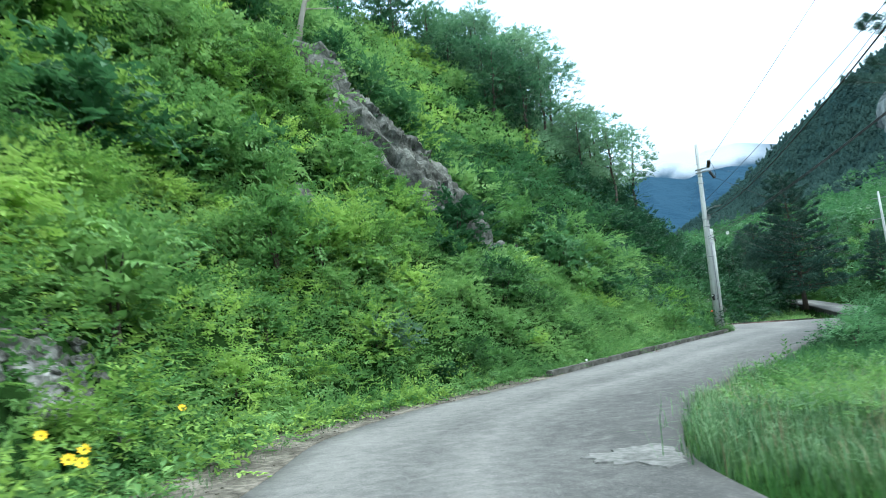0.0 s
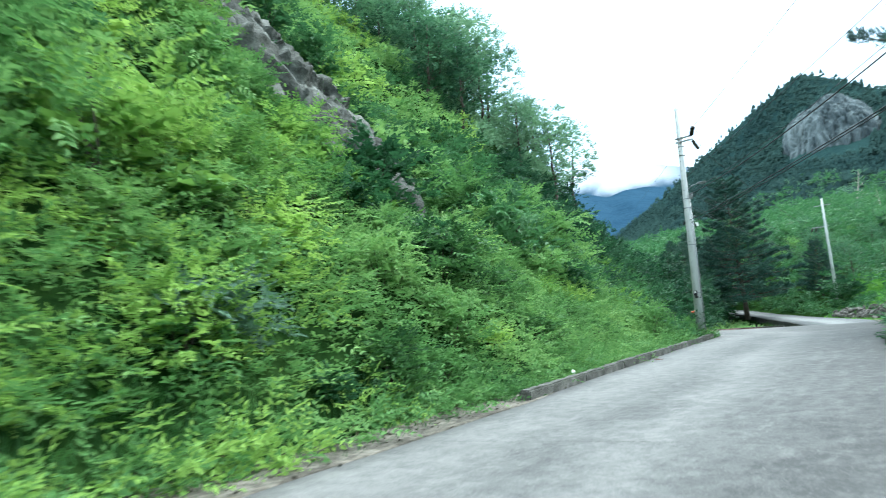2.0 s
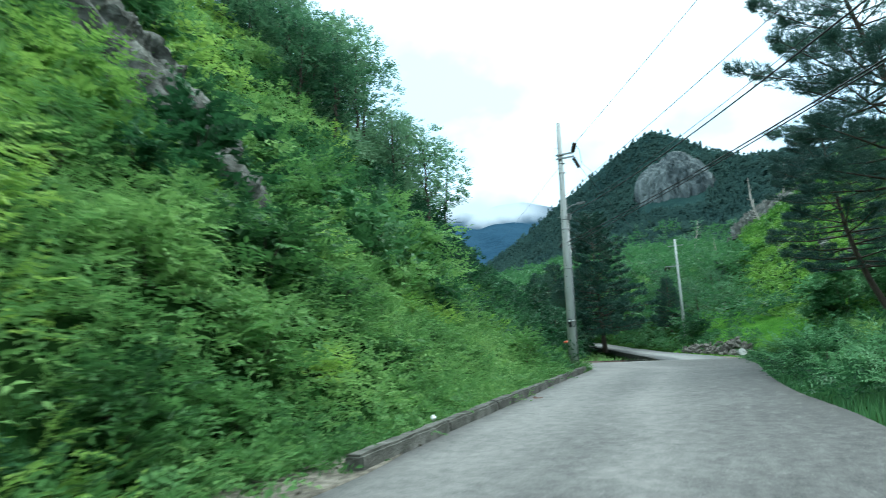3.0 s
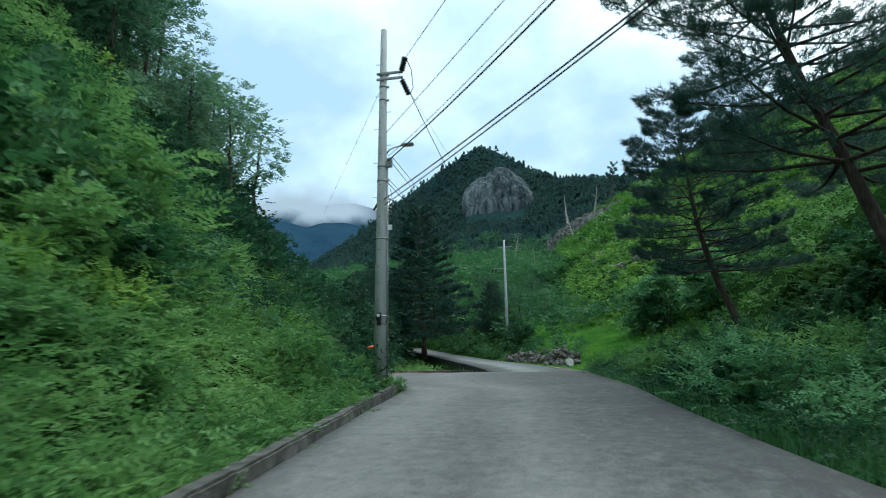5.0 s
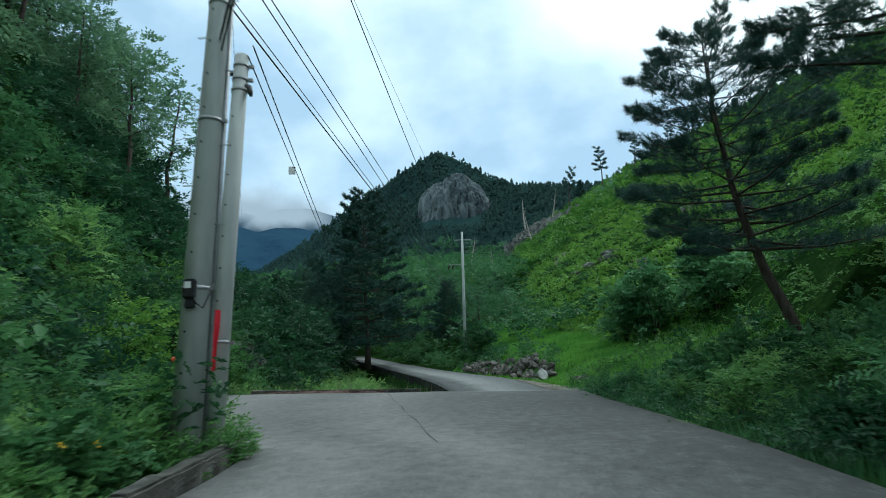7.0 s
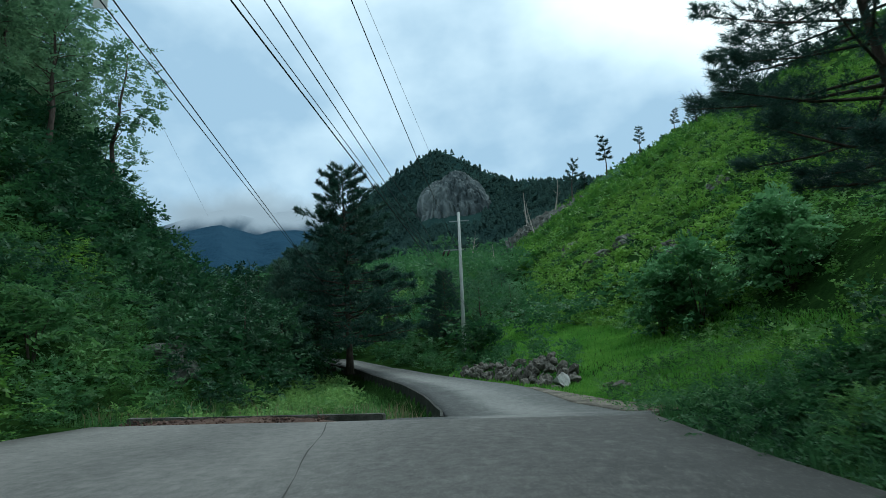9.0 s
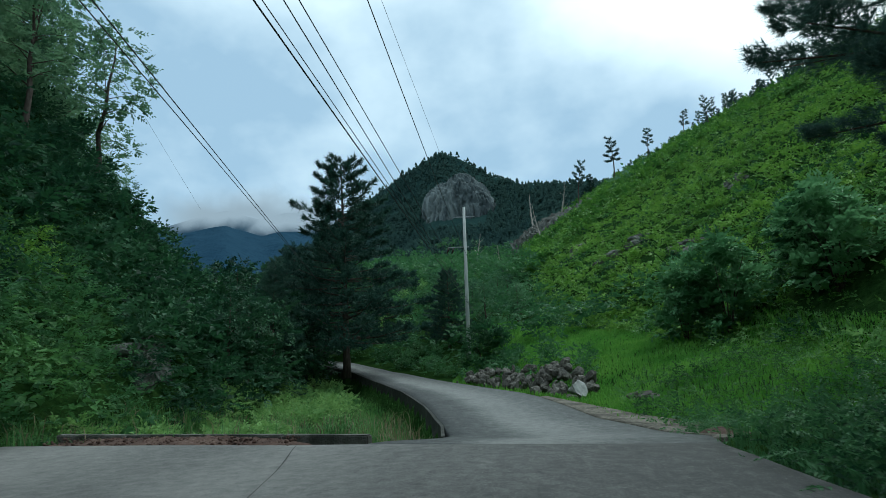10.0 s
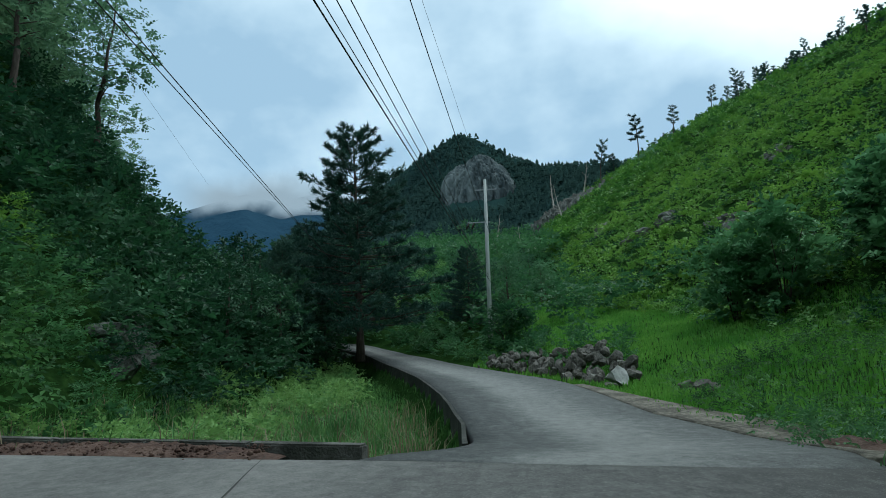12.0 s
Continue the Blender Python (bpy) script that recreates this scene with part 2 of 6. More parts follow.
M_RED = material("red_cloth", [(0.3, (0.55, 0.012, 0.03)), (0.7, (0.72, 0.03, 0.05))], 5, 3, 0.7, 0.1, 40)
M_WHITE = material("white_plastic", [(0.3, (0.70, 0.70, 0.68)), (0.7, (0.82, 0.82, 0.80))], 5, 2, 0.5, 0)
M_ORANGE = material("orange_plastic", [(0.3, (0.65, 0.09, 0.03)), (0.7, (0.78, 0.14, 0.05))], 5, 2, 0.5, 0)
M_YELLOW = material("yellow_petals", [(0.3, (0.75, 0.42, 0.01)), (0.7, (0.85, 0.60, 0.02))], 5, 2, 0.6, 0)
# distance haze is painted into the blue of these two base colours
M_HAZE = material("hazed_far_ridge", [(0.3, (0.018, 0.045, 0.075)), (0.7, (0.03, 0.065, 0.10))], 0.02, 8, 1.0, 0.8, 0.05, 0.0, bump_dist=8)
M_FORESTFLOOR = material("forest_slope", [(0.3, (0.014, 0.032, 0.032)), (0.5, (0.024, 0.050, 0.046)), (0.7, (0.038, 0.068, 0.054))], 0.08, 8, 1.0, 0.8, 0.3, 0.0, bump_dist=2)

F_BRIGHT = foliage("bright_leaves", (0.044, 0.105, 0.024), (0.172, 0.325, 0.070), (0.37, 0.55, 0.130), 0.40, 0.15)
F_MID = foliage("green_leaves", (0.026, 0.074, 0.024), (0.108, 0.240, 0.072), (0.240, 0.41, 0.130), 0.40, 0.15)
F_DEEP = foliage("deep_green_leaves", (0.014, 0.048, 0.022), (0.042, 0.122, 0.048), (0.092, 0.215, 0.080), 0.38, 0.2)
F_RIDGE = foliage("ridge_leaves", (0.052, 0.115, 0.076), (0.124, 0.240, 0.135), (0.215, 0.36, 0.20), 0.45, 0.15)
F_SUMAC = foliage("sumac_leaves", (0.036, 0.105, 0.044), (0.092, 0.225, 0.092), (0.17, 0.345, 0.155), 0.35, 0.15)
F_SILVER = foliage("silvery_leaves", (0.05, 0.11, 0.07), (0.12, 0.21, 0.14), (0.26, 0.36, 0.27), 0.3)
F_MEADOW = foliage("meadow_grass_blades", (0.050, 0.16, 0.020), (0.095, 0.27, 0.036), (0.20, 0.42, 0.07), 0.35)
F_PINE = foliage("pine_needles", (0.016, 0.046, 0.040), (0.040, 0.092, 0.078), (0.085, 0.165, 0.130), 0.3)
F_GRASS = foliage("grass_blades", (0.022, 0.075, 0.021), (0.060, 0.175, 0.044), (0.20, 0.37, 0.11), 0.3, patch=1.1)
F_REED = foliage("reed_grass_blades", (0.016, 0.052, 0.022), (0.066, 0.160, 0.062), (0.185, 0.31, 0.135), 0.25, patch=2.2)
F_STRAW = foliage("dry_grass", (0.12, 0.10, 0.06), (0.24, 0.20, 0.12), (0.38, 0.33, 0.21), 0.3)
F_SLOPE = foliage("hillside_herbs", (0.022, 0.062, 0.020), (0.074, 0.190, 0.036), (0.20, 0.37, 0.062), 0.3, patch=0.2)
F_HILL = foliage("hill_tree_leaves", (0.026, 0.072, 0.042), (0.068, 0.160, 0.080), (0.135, 0.27, 0.135), 0.42, 0.15)
# shade among the valley trees is put into this darker green
F_WOOD = foliage("shaded_wood_leaves", (0.010, 0.036, 0.021), (0.027, 0.082, 0.042), (0.062, 0.150, 0.068), 0.3, 0.2)
# slightly darker copy of the pine needles, for the valley pines
F_VALLEY_PINE = foliage("valley_pine_needles", (0.014, 0.044, 0.034), (0.034, 0.086, 0.064), (0.075, 0.150, 0.105), 0.3)
# blue-grey here holds the haze over the mountain, painted into the tree colour
F_FAR = foliage("hazed_far_trees", (0.021, 0.046, 0.048), (0.032, 0.065, 0.064), (0.050, 0.092, 0.080), 0.5, 0.0, patch=0.022)


# ---- building helpers ----
def part(name, bm, mat, parent=None, label=""):
    me = bpy.data.meshes.new(name)
    bm.to_mesh(me)
    bm.free()
    me.materials.append(mat)
    ob = new(name, me)
    if parent is not None:
        ob.parent = parent
    return tagged(ob, label)


def mesh_np(name, verts, faces, mat, parent=None, smooth=False):
    me = bpy.data.meshes.new(name)
    faces = np.asarray(faces, np.int32)
    verts = np.asarray(verts, np.float32)
    k = faces.shape[1]
    me.vertices.add(len(verts))
    me.vertices.foreach_set("co", verts.ravel())
    me.loops.add(faces.size)
    me.loops.foreach_set("vertex_index", faces.ravel())
    me.polygons.add(len(faces))
    me.polygons.foreach_set("loop_start", np.arange(len(faces), dtype=np.int32) * k)
    me.update(calc_edges=True)
    if smooth:
        me.polygons.foreach_set("use_smooth", np.ones(len(faces), bool))
    me.materials.append(mat)
    ob = new(name, me)
    if parent is not None:
        ob.parent = parent
    return ob


def empty(name, m=None):
    e = new(name)
    e.empty_display_size = 0.2
    if m is not None:
        e.matrix_basis = m
    return e


def tube(bm, pts, radii, sides=8, cap=True):
    """A tapered tube along points."""
    rings = []
    pts = [Vector(p) for p in pts]
    for i, p in enumerate(pts):
        d = (pts[min(i + 1, len(pts) - 1)] - pts[max(i - 1, 0)]).normalized()
        a = d.cross(Vector((0.3, 0.9, 0.2)))
        if a.length < 0.05:
            a = d.cross(Vector((1, 0, 0)))
        a.normalize()
        b = d.cross(a)
        rings.append([bm.verts.new(p + (a * math.cos(u) + b * math.sin(u)) * radii[i]) for u in [2 * math.pi * k / sides for k in range(sides)]])
    for r0, r1 in zip(rings, rings[1:]):
        for k in range(sides):
            f = bm.faces.new((r0[k], r0[(k + 1) % sides], r1[(k + 1) % sides], r1[k]))
            f.smooth = True
    if cap:
        bm.faces.new(rings[0][::-1])
        bm.faces.new(rings[-1])


def box(bm, size, at=(0, 0, 0), turn=None, bevel=0.0):
    r = bmesh.ops.create_cube(bm, size=1, matrix=Matrix.Translation(at) @ (turn or Matrix()) @ Matrix.Diagonal((*size, 1)))
    if bevel:
        edges = list({e for v in r["verts"] for e in v.link_edges})
        bmesh.ops.bevel(bm, geom=edges, offset=bevel, segments=2, affect="EDGES")


def smooth_np(x, a, b):
    t = np.clip((x - a) / (b - a), 0, 1)
    return t * t * (3 - 2 * t)


def waves(x, y, scale, seed=0.0):
    """Cheap smooth noise for ground relief, about -1 to 1."""
    x, y = x / scale, y / scale
    return (np.sin(1.3 * x + 2.1 * np.sin(0.7 * y + seed) + seed) + np.sin(1.7 * y + 1.6 * np.sin(0.9 * x + 1.3 * seed) + 2 + seed)
            + 0.5 * np.sin(3.1 * x + 2.3 * y + seed) + 0.5 * np.sin(2.9 * y - 3.3 * x + 1.1 * seed)) / 3.0


# ---- the plan: road edges, foot of the hills, heights ----
NEAR_L = [(-12.8, -10.5), (-2.8, 0.45), (1.65, 5.3), (4.2, 8.0), (7.4, 9.8), (10.4, 10.45), (14.2, 10.95), (20, 11.8), (25, 12.5), (30, 13.2), (35, 13.9),
          (35.6, 15.6), (37.5, 18.2), (42, 20.3), (47, 21.3), (50.45, 21.6)]
NEAR_R = [(-9.2, -13.7), (0.75, -2.8), (4.7, 1.6), (6.8, 3.1), (10.2, 4.6), (14, 5.3), (19, 5.75), (23, 6.4), (27, 6.85), (31, 7.1), (35.2, 7.3),
          (37.5, 7.45), (40, 7.7), (43.5, 8.0), (47, 8.15), (49.6, 8.2)]
FAR_L = [(49.95, 14.12), (52.2, 12.95), (56, 13.5), (60.3, 14.5), (63, 15.2), (66, 16.1), (71, 17.7), (76, 19.8), (82, 22.5), (88, 25.2), (94, 29.5), (98, 36)]
FAR_R = [(49.45, 8.2), (51.5, 8.0), (54.2, 8.3), (57.8, 9.2), (62, 9.95), (67, 11.0), (72.5, 13.5), (78.8, 17.0), (85.6, 20.6), (92.5, 25), (98, 29), (103, 36)]
ROAD_X = [-40, -10, 0, 5, 10, 20, 27, 35, 43, 50.5, 54, 58, 65, 72, 80, 88, 100, 120, 200, 320, 600, 2500]
ROAD_Z = [2.4, 1.1, 0.85, 0.64, 0.58, 0.80, 0.95, 1.12, 1.2, 1.18, 0.90, 0.9, 1.08, 1.3, 1.7, 2.2, 3.4, 7.0, 22.0, 46.0, 70.0, 70.0]
LEFT_FOOT = [(-60, -62), (-12.8, -9.6), (-3.4, 1.3), (1.2, 6.2), (3.8, 8.8), (7.2, 10.6), (10.4, 11.2), (14.2, 11.8), (20, 12.6), (30, 14.0), (34, 15.6), (37, 19.2), (42, 21.3),
             (50, 22.6), (57, 23.2), (66, 24.5), (78, 26.8), (88, 29.5), (98, 35.5), (108, 50), (130, 90), (170, 170)]
RIGHT_FOOT = [(-60, -90), (-20, -32), (0, -13), (20, -5), (35, -0.5), (48, 1.6), (60, 1.0), (75, 1.6), (100, 7.5), (130, 11.0), (200, 17.0), (330, 22.0), (700, 24)]


def road_z(x, y=None):
    return np.interp(x, ROAD_X, ROAD_Z)


def foot_distance(x, y, line):
    """Signed distance to a polyline, positive to its left."""
    x, y = np.asarray(x, float), np.asarray(y, float)
    best, sign = np.full(x.shape, 1e9), np.ones(x.shape)
    for (ax, ay), (bx, by) in zip(line, line[1:]):
        dx, dy = bx - ax, by - ay
        t = np.clip(((x - ax) * dx + (y - ay) * dy) / (dx * dx + dy * dy), 0, 1)
        px, py = x - ax - t * dx, y - ay - t * dy
        d = np.hypot(px, py)
        s = np.sign(dx * (y - ay) - dy * (x - ax))
        near = d < best - 1e-9
        best, sign = np.where(near, d, best), np.where(near, s, sign)
    return best * sign


def inside(x, y, left, right):
    """How far inside the road strip a point lies (negative: outside)."""
    return np.minimum(-foot_distance(x, y, left), foot_distance(x, y, right))


def ground_z(x, y):
    x, y = np.asarray(x, float), np.asarray(y, float)
    z = road_z(x)
    dl = foot_distance(x, y, LEFT_FOOT)
    dr = -foot_distance(x, y, RIGHT_FOOT)
    # left hill
    h = np.maximum(dl, 0)
    dent = smooth_np(x, 12, 22) * (1 - smooth_np(x, 34, 46))
    left = (1.0 - 0.2 * smooth_np(x, 13, 26) - 0.13 * dent) * h * smooth_np(h, -0.5, 2.2) - 0.2 * np.maximum(h - 12, 0) * (1 - smooth_np(x, 13, 26)) + (0.58 + 0.17 * dent) * np.maximum(h - 10, 0) + smooth_np(h, 2, 12) * (0.55 * waves(x, y, 5.0, 1.0) + 0.6 * waves(x, y, 11.0, 2.0))
    left = 76 * np.tanh(np.maximum(left, 0) / 76)
    # right bench and hill
    edge = np.maximum(foot_distance(x, y, NEAR_R) * -1, 0)
    edge = np.where(x > 50, np.maximum(-foot_distance(x, y, FAR_R), 0), edge)
    bench = np.minimum(edge, 14) * np.where(x > 50, 0.20, 0.06) * smooth_np(edge, 1.2, 6)
    k = np.maximum(dr, 0)
    right = 0.735 * k * smooth_np(k, -1, 5) + smooth_np(k, 4, 25) * (0.8 * waves(x, y, 9.0, 4.0) + 1.4 * waves(x, y, 22.0, 5.0))
    cap = 78 + 0.0 * x
    right = cap * np.tanh(right / cap)
    z = z + left * (dl > 0) + np.where(dr > -40, bench, 0) * (dl < 0) + right * (dr > 0)
    # the low meadow left of the raised road
    z = z - (0.55 + 0.5 * smooth_np(x, 52, 57)) * smooth_np(x, 50.9, 51.6) * smooth_np(foot_distance(x, y, FAR_L), 0.05, 0.35) * smooth_np(-dl, -1, 1.5) * (x < 100)
    # bed under the roads
    bed = np.maximum(inside(x, y, NEAR_L, NEAR_R) * (x < 51.5), inside(x, y, FAR_L, FAR_R) * (x > 49))
    return z - 0.22 * smooth_np(bed, -0.25, 0.1) + 0.05 * waves(x, y, 1.1, 7.0) * (bed < -0.4)


# ---- ground: one sheet out to the horizon ----
def axis(lo, hi, c, fine, grow):
    out, step, v = [c], fine, c
    while v < hi:
        step = fine if v < c + 60 else step * grow
        v += step
        out.append(v)
    step, v = fine, c
    while v > lo:
        step = fine if v > c - 22 else step * grow
        v -= step
        out.insert(0, v)
    return np.array(out)


GX, GY = axis(-300, 2500, 30, 0.6, 1.06), axis(-1500, 1500, 12, 0.6, 1.07)
gx, gy = np.meshgrid(GX, GY, indexing="ij")
gz = ground_z(gx, gy)
nx, ny = gx.shape
idx = np.arange(nx * ny).reshape(nx, ny)
quads = np.stack([idx[:-1, :-1], idx[1:, :-1], idx[1:, 1:], idx[:-1, 1:]], -1).reshape(-1, 4)
ground = mesh_np("ground", np.stack([gx, gy, gz], -1).reshape(-1, 3), quads, M_SOIL, smooth=True)
tagged(ground, "dark leafy soil of a steep wooded valley", "ground", kind="structure")


def strip(name, left, right, across, lift, mat, label, per=6):
    """A road slab between two edge lines, with a thickness."""
    def fine(line):
        out = []
        for i in range(len(line) - 1):
            p0, p1, p2, p3 = (np.array(line[min(max(j, 0), len(line) - 1)]) for j in (i - 1, i, i + 1, i + 2))
            for t in np.arange(per) / per:
                out.append(0.5 * (2 * p1 + (p2 - p0) * t + (2 * p0 - 5 * p1 + 4 * p2 - p3) * t ** 2 + (3 * p1 - p0 - 3 * p2 + p3) * t ** 3))
        return np.array(out + [np.array(line[-1], float)])
    a, b = fine(left), fine(right)
    t = np.linspace(0, 1, across)[None, :, None]
    xy = a[:, None] * (1 - t) + b[:, None] * t
    z = road_z(xy[..., 0]) + lift + 0.012 * waves(xy[..., 0], xy[..., 1], 1.5, 3.0)
    top = np.concatenate([xy, z[..., None]], -1)
    n, m = top.shape[:2]
    ii = np.arange(n * m).reshape(n, m)
    q = np.stack([ii[:-1, :-1], ii[:-1, 1:], ii[1:, 1:], ii[1:, :-1]], -1).reshape(-1, 4)
    rim = np.concatenate([ii[:, 0], ii[-1, 1:], ii[::-1, -1][1:], ii[0, ::-1][1:-1]])
    low = top.reshape(-1, 3)[rim] - (0, 0, 0.25)
    k = n * m + np.arange(len(rim))
    side = np.stack([rim, np.roll(rim, -1), np.roll(k, -1), k], -1)
    ob = mesh_np(name, np.concatenate([top.reshape(-1, 3), low]), np.concatenate([q, side]), mat)
    lane = np.broadcast_to(t[..., 0], (n, m)).ravel()
    ob.data.attributes.new("across", "FLOAT", "POINT").data.foreach_set("value", np.concatenate([lane, lane[rim]]).astype(np.float32))
    return tagged(ob, label, "road", kind="structure")


road = strip("road", NEAR_L, NEAR_R, 12, 0.0, M_CONCRETE, "weathered grey concrete road with pale worn patches")
strip("road", FAR_L, FAR_R, 10, -0.006, M_OLD, "narrow concrete road climbing to a bend")

# bare gravelly verge between the concrete and the slope
VERGE = [(-12.8, -10.5), (-2.8, 0.45), (1.65, 5.3), (4.2, 8.0), (7.4, 9.8), (10.4, 10.45), (14.2, 10.95), (15.5, 11.25)]
VERGE_OUT = [(-13.8, -9.6), (-3.9, 1.35), (0.9, 6.2), (3.4, 9.1), (6.9, 11.0), (10.2, 11.5), (14.0, 11.9), (15.5, 11.7)]
verge = strip("verge", VERGE_OUT, [(a + 0.02, b - 0.06) for a, b in VERGE], 8, 0.012, M_DIRT, "gravelly dirt verge with dead stalks")
verge["category"] = "verge"
MOUTH = [(50.2, 8.1), (51.5, 7.98), (54.2, 8.26), (57.8, 9.16), (62, 9.9), (66, 10.7)]
gravel_edge = strip("verge", [(a, b + 0.03) for a, b in MOUTH], [(50.2, 7.3), (52.0, 6.7), (55.2, 6.8), (58.8, 8.0), (62.4, 9.2), (66.2, 10.4)], 7, 0.01, M_DIRT, "pale gravelly dirt along the mouth of the upper road")
gravel_edge["category"] = "verge"


# ---- leaf work ----
def unit(v):
    return v / np.maximum(np.linalg.norm(v, axis=-1, keepdims=True), 1e-9)


def leaves(p, d, n, length, width, droop=0.18, fold=0.22):
    """Folded leaves from base points, axes and upward normals: vertices and triangles."""
    d = unit(d)
    s = unit(np.cross(n, d))
    n = np.cross(d, s)
    length, width = length[:, None], width[:, None]
    mid = p + d * length * 0.45
    a = mid + s * width * 0.5 + n * width * fold
    b = mid - s * width * 0.5 + n * width * fold
    tip = p + d * length - n * length * droop
    v = np.stack([p, a, tip, b], 1).reshape(-1, 3)
    i = np.arange(len(p))[:, None] * 4
    f = np.concatenate([i + [0, 2, 1], i + [0, 3, 2]], 1).reshape(-1, 3)
    return v, f


def sprays(p, out, rng, twig, k, leaf, wide, flat=0.6):
    """Leafy twigs: k leaves set on both sides of a twig and one at its end."""
    m = len(p)
    up = np.array([0, 0, 1.0])
    d = unit(out + rng.normal(0, 0.35, (m, 3)) + up * 0.15)
    nrm = unit(up * flat + out * (1 - flat) + rng.normal(0, 0.25, (m, 3)))
    s = unit(np.cross(nrm, d))
    nrm = np.cross(d, s)
    tw = twig * rng.uniform(0.6, 1.25, m)
    j = np.arange(k)
    side = np.where(j % 2 == 0, 1.0, -1.0)
    side[-1] = 0
    along = (j // 2 + 0.6) / (k // 2 + 0.6)
    base = p[:, None] + d[:, None] * (tw[:, None] * along)[..., None] - nrm[:, None] * (tw[:, None] * 0.22 * along ** 2)[..., None]
    ax = d[:, None] * 0.55 + s[:, None] * side[None, :, None] * 0.9
    ax = ax + rng.normal(0, 0.16, ax.shape)
    nn = np.broadcast_to(nrm[:, None], ax.shape) + rng.normal(0, 0.22, ax.shape)
    size = rng.uniform(0.7, 1.2, (m, k)) * (1 - 0.25 * along)
    return leaves(base.reshape(-1, 3), ax.reshape(-1, 3), nn.reshape(-1, 3), (leaf * size).ravel(), (wide * size).ravel())


def lobed_crown(rng, radius, height, lobes, count, base=0.15):
    """Points and outward directions over the tops of overlapping leafy pads, and the pads' middles and sizes."""
    ps, os, pads = [], [], []
    each = max(count // lobes, 3)
    for i in range(lobes):
        t = (i + rng.uniform(0.1, 0.9)) / lobes
        a = 2.4 * i + rng.uniform(-0.7, 0.7)
        r = radius * 0.70 * math.sqrt(max(1 - 0.9 * t, 0.0)) * rng.uniform(0.6, 1.0)
        c = np.array([r * math.cos(a), r * math.sin(a), height * (base + (0.80 - base) * t)])
        size = radius * rng.uniform(0.34, 0.56)
        o = unit(rng.normal(0, 1, (each, 3)) + (0, 0, 0.45))
        o[:, 2] = np.where(o[:, 2] < -0.2, -o[:, 2], o[:, 2])
        q = c + o * size * rng.uniform(0.72, 1.05, (each, 1)) * (1, 1, 0.58)
        keep = q[:, 2] > 0.02 * height
        ps.append(q[keep])
        os.append(unit(o * (1, 1, 0.5) + np.array([math.cos(a), math.sin(a), 0.1]) * 0.35)[keep])
        pads.append((*c, size))
    return np.concatenate(ps), np.concatenate(os), np.array(pads)


def hearts(rng, pads, n):
    """Shaded leaves inside each pad, which close it to the light."""
    c = np.repeat(pads, n, 0)
    p = c[:, :3] + unit(rng.normal(0, 1, (len(c), 3))) * c[:, 3:] * rng.uniform(0.1, 0.55, (len(c), 1)) * (1, 1, 0.4) - (0, 0, 0.08) * c[:, 3:]
    d = rng.normal(0, 1, (len(c), 3)) * (1, 1, 0.3)
    return leaves(p - unit(d) * c[:, 3:] * 0.25, d, rng.normal(0, 0.3, d.shape) + (0, 0, 1.0), c[:, 3] * 0.36, c[:, 3] * 0.24)


def joined(*pieces):
    vs, fs, off = [], [], 0
    for v, f in pieces:
        vs.append(v)
        fs.append(f + off)
        off += len(v)
    return np.concatenate(vs), np.concatenate(fs)


def stems(rng, radius, height, n, thick, lean=0.5):
    bm = bmesh.new()
    for i in range(n):
        a = rng.uniform(0, 6.283)
        r = radius * lean * rng.uniform(0.3, 1)
        top = Vector((r * math.cos(a), r * math.sin(a), height * rng.uniform(0.6, 0.9)))
        pts = [Vector((0.05 * math.cos(a), 0.05 * math.sin(a), -0.25)), top * 0.45 + Vector((0, 0, height * 0.1)), top]
        tube(bm, pts, [thick, thick * 0.7, thick * 0.25], 5, False)
    return bm


def shrub_kind(name, seed, radius, height, lobes, count, twig, k, leaf, wide, mat, label, stem=4, flat=0.6, base=0.15):
    """A shrub: stems, and leaves on twigs over a lobed crown."""
    rng = np.random.default_rng(seed)
    p, o, pads = lobed_crown(rng, radius, height, lobes, count, base)
    v, f = joined(sprays(p, o, rng, twig, k, leaf, wide, flat), hearts(rng, pads, 26))
    root = empty(name)
    mesh_np("foliage", v, f, mat, root)
    part("woody_base", stems(rng, radius, height * 0.8, stem, 0.012 + 0.008 * height), M_BARK, root)
    return tagged(root, label, "shrub")


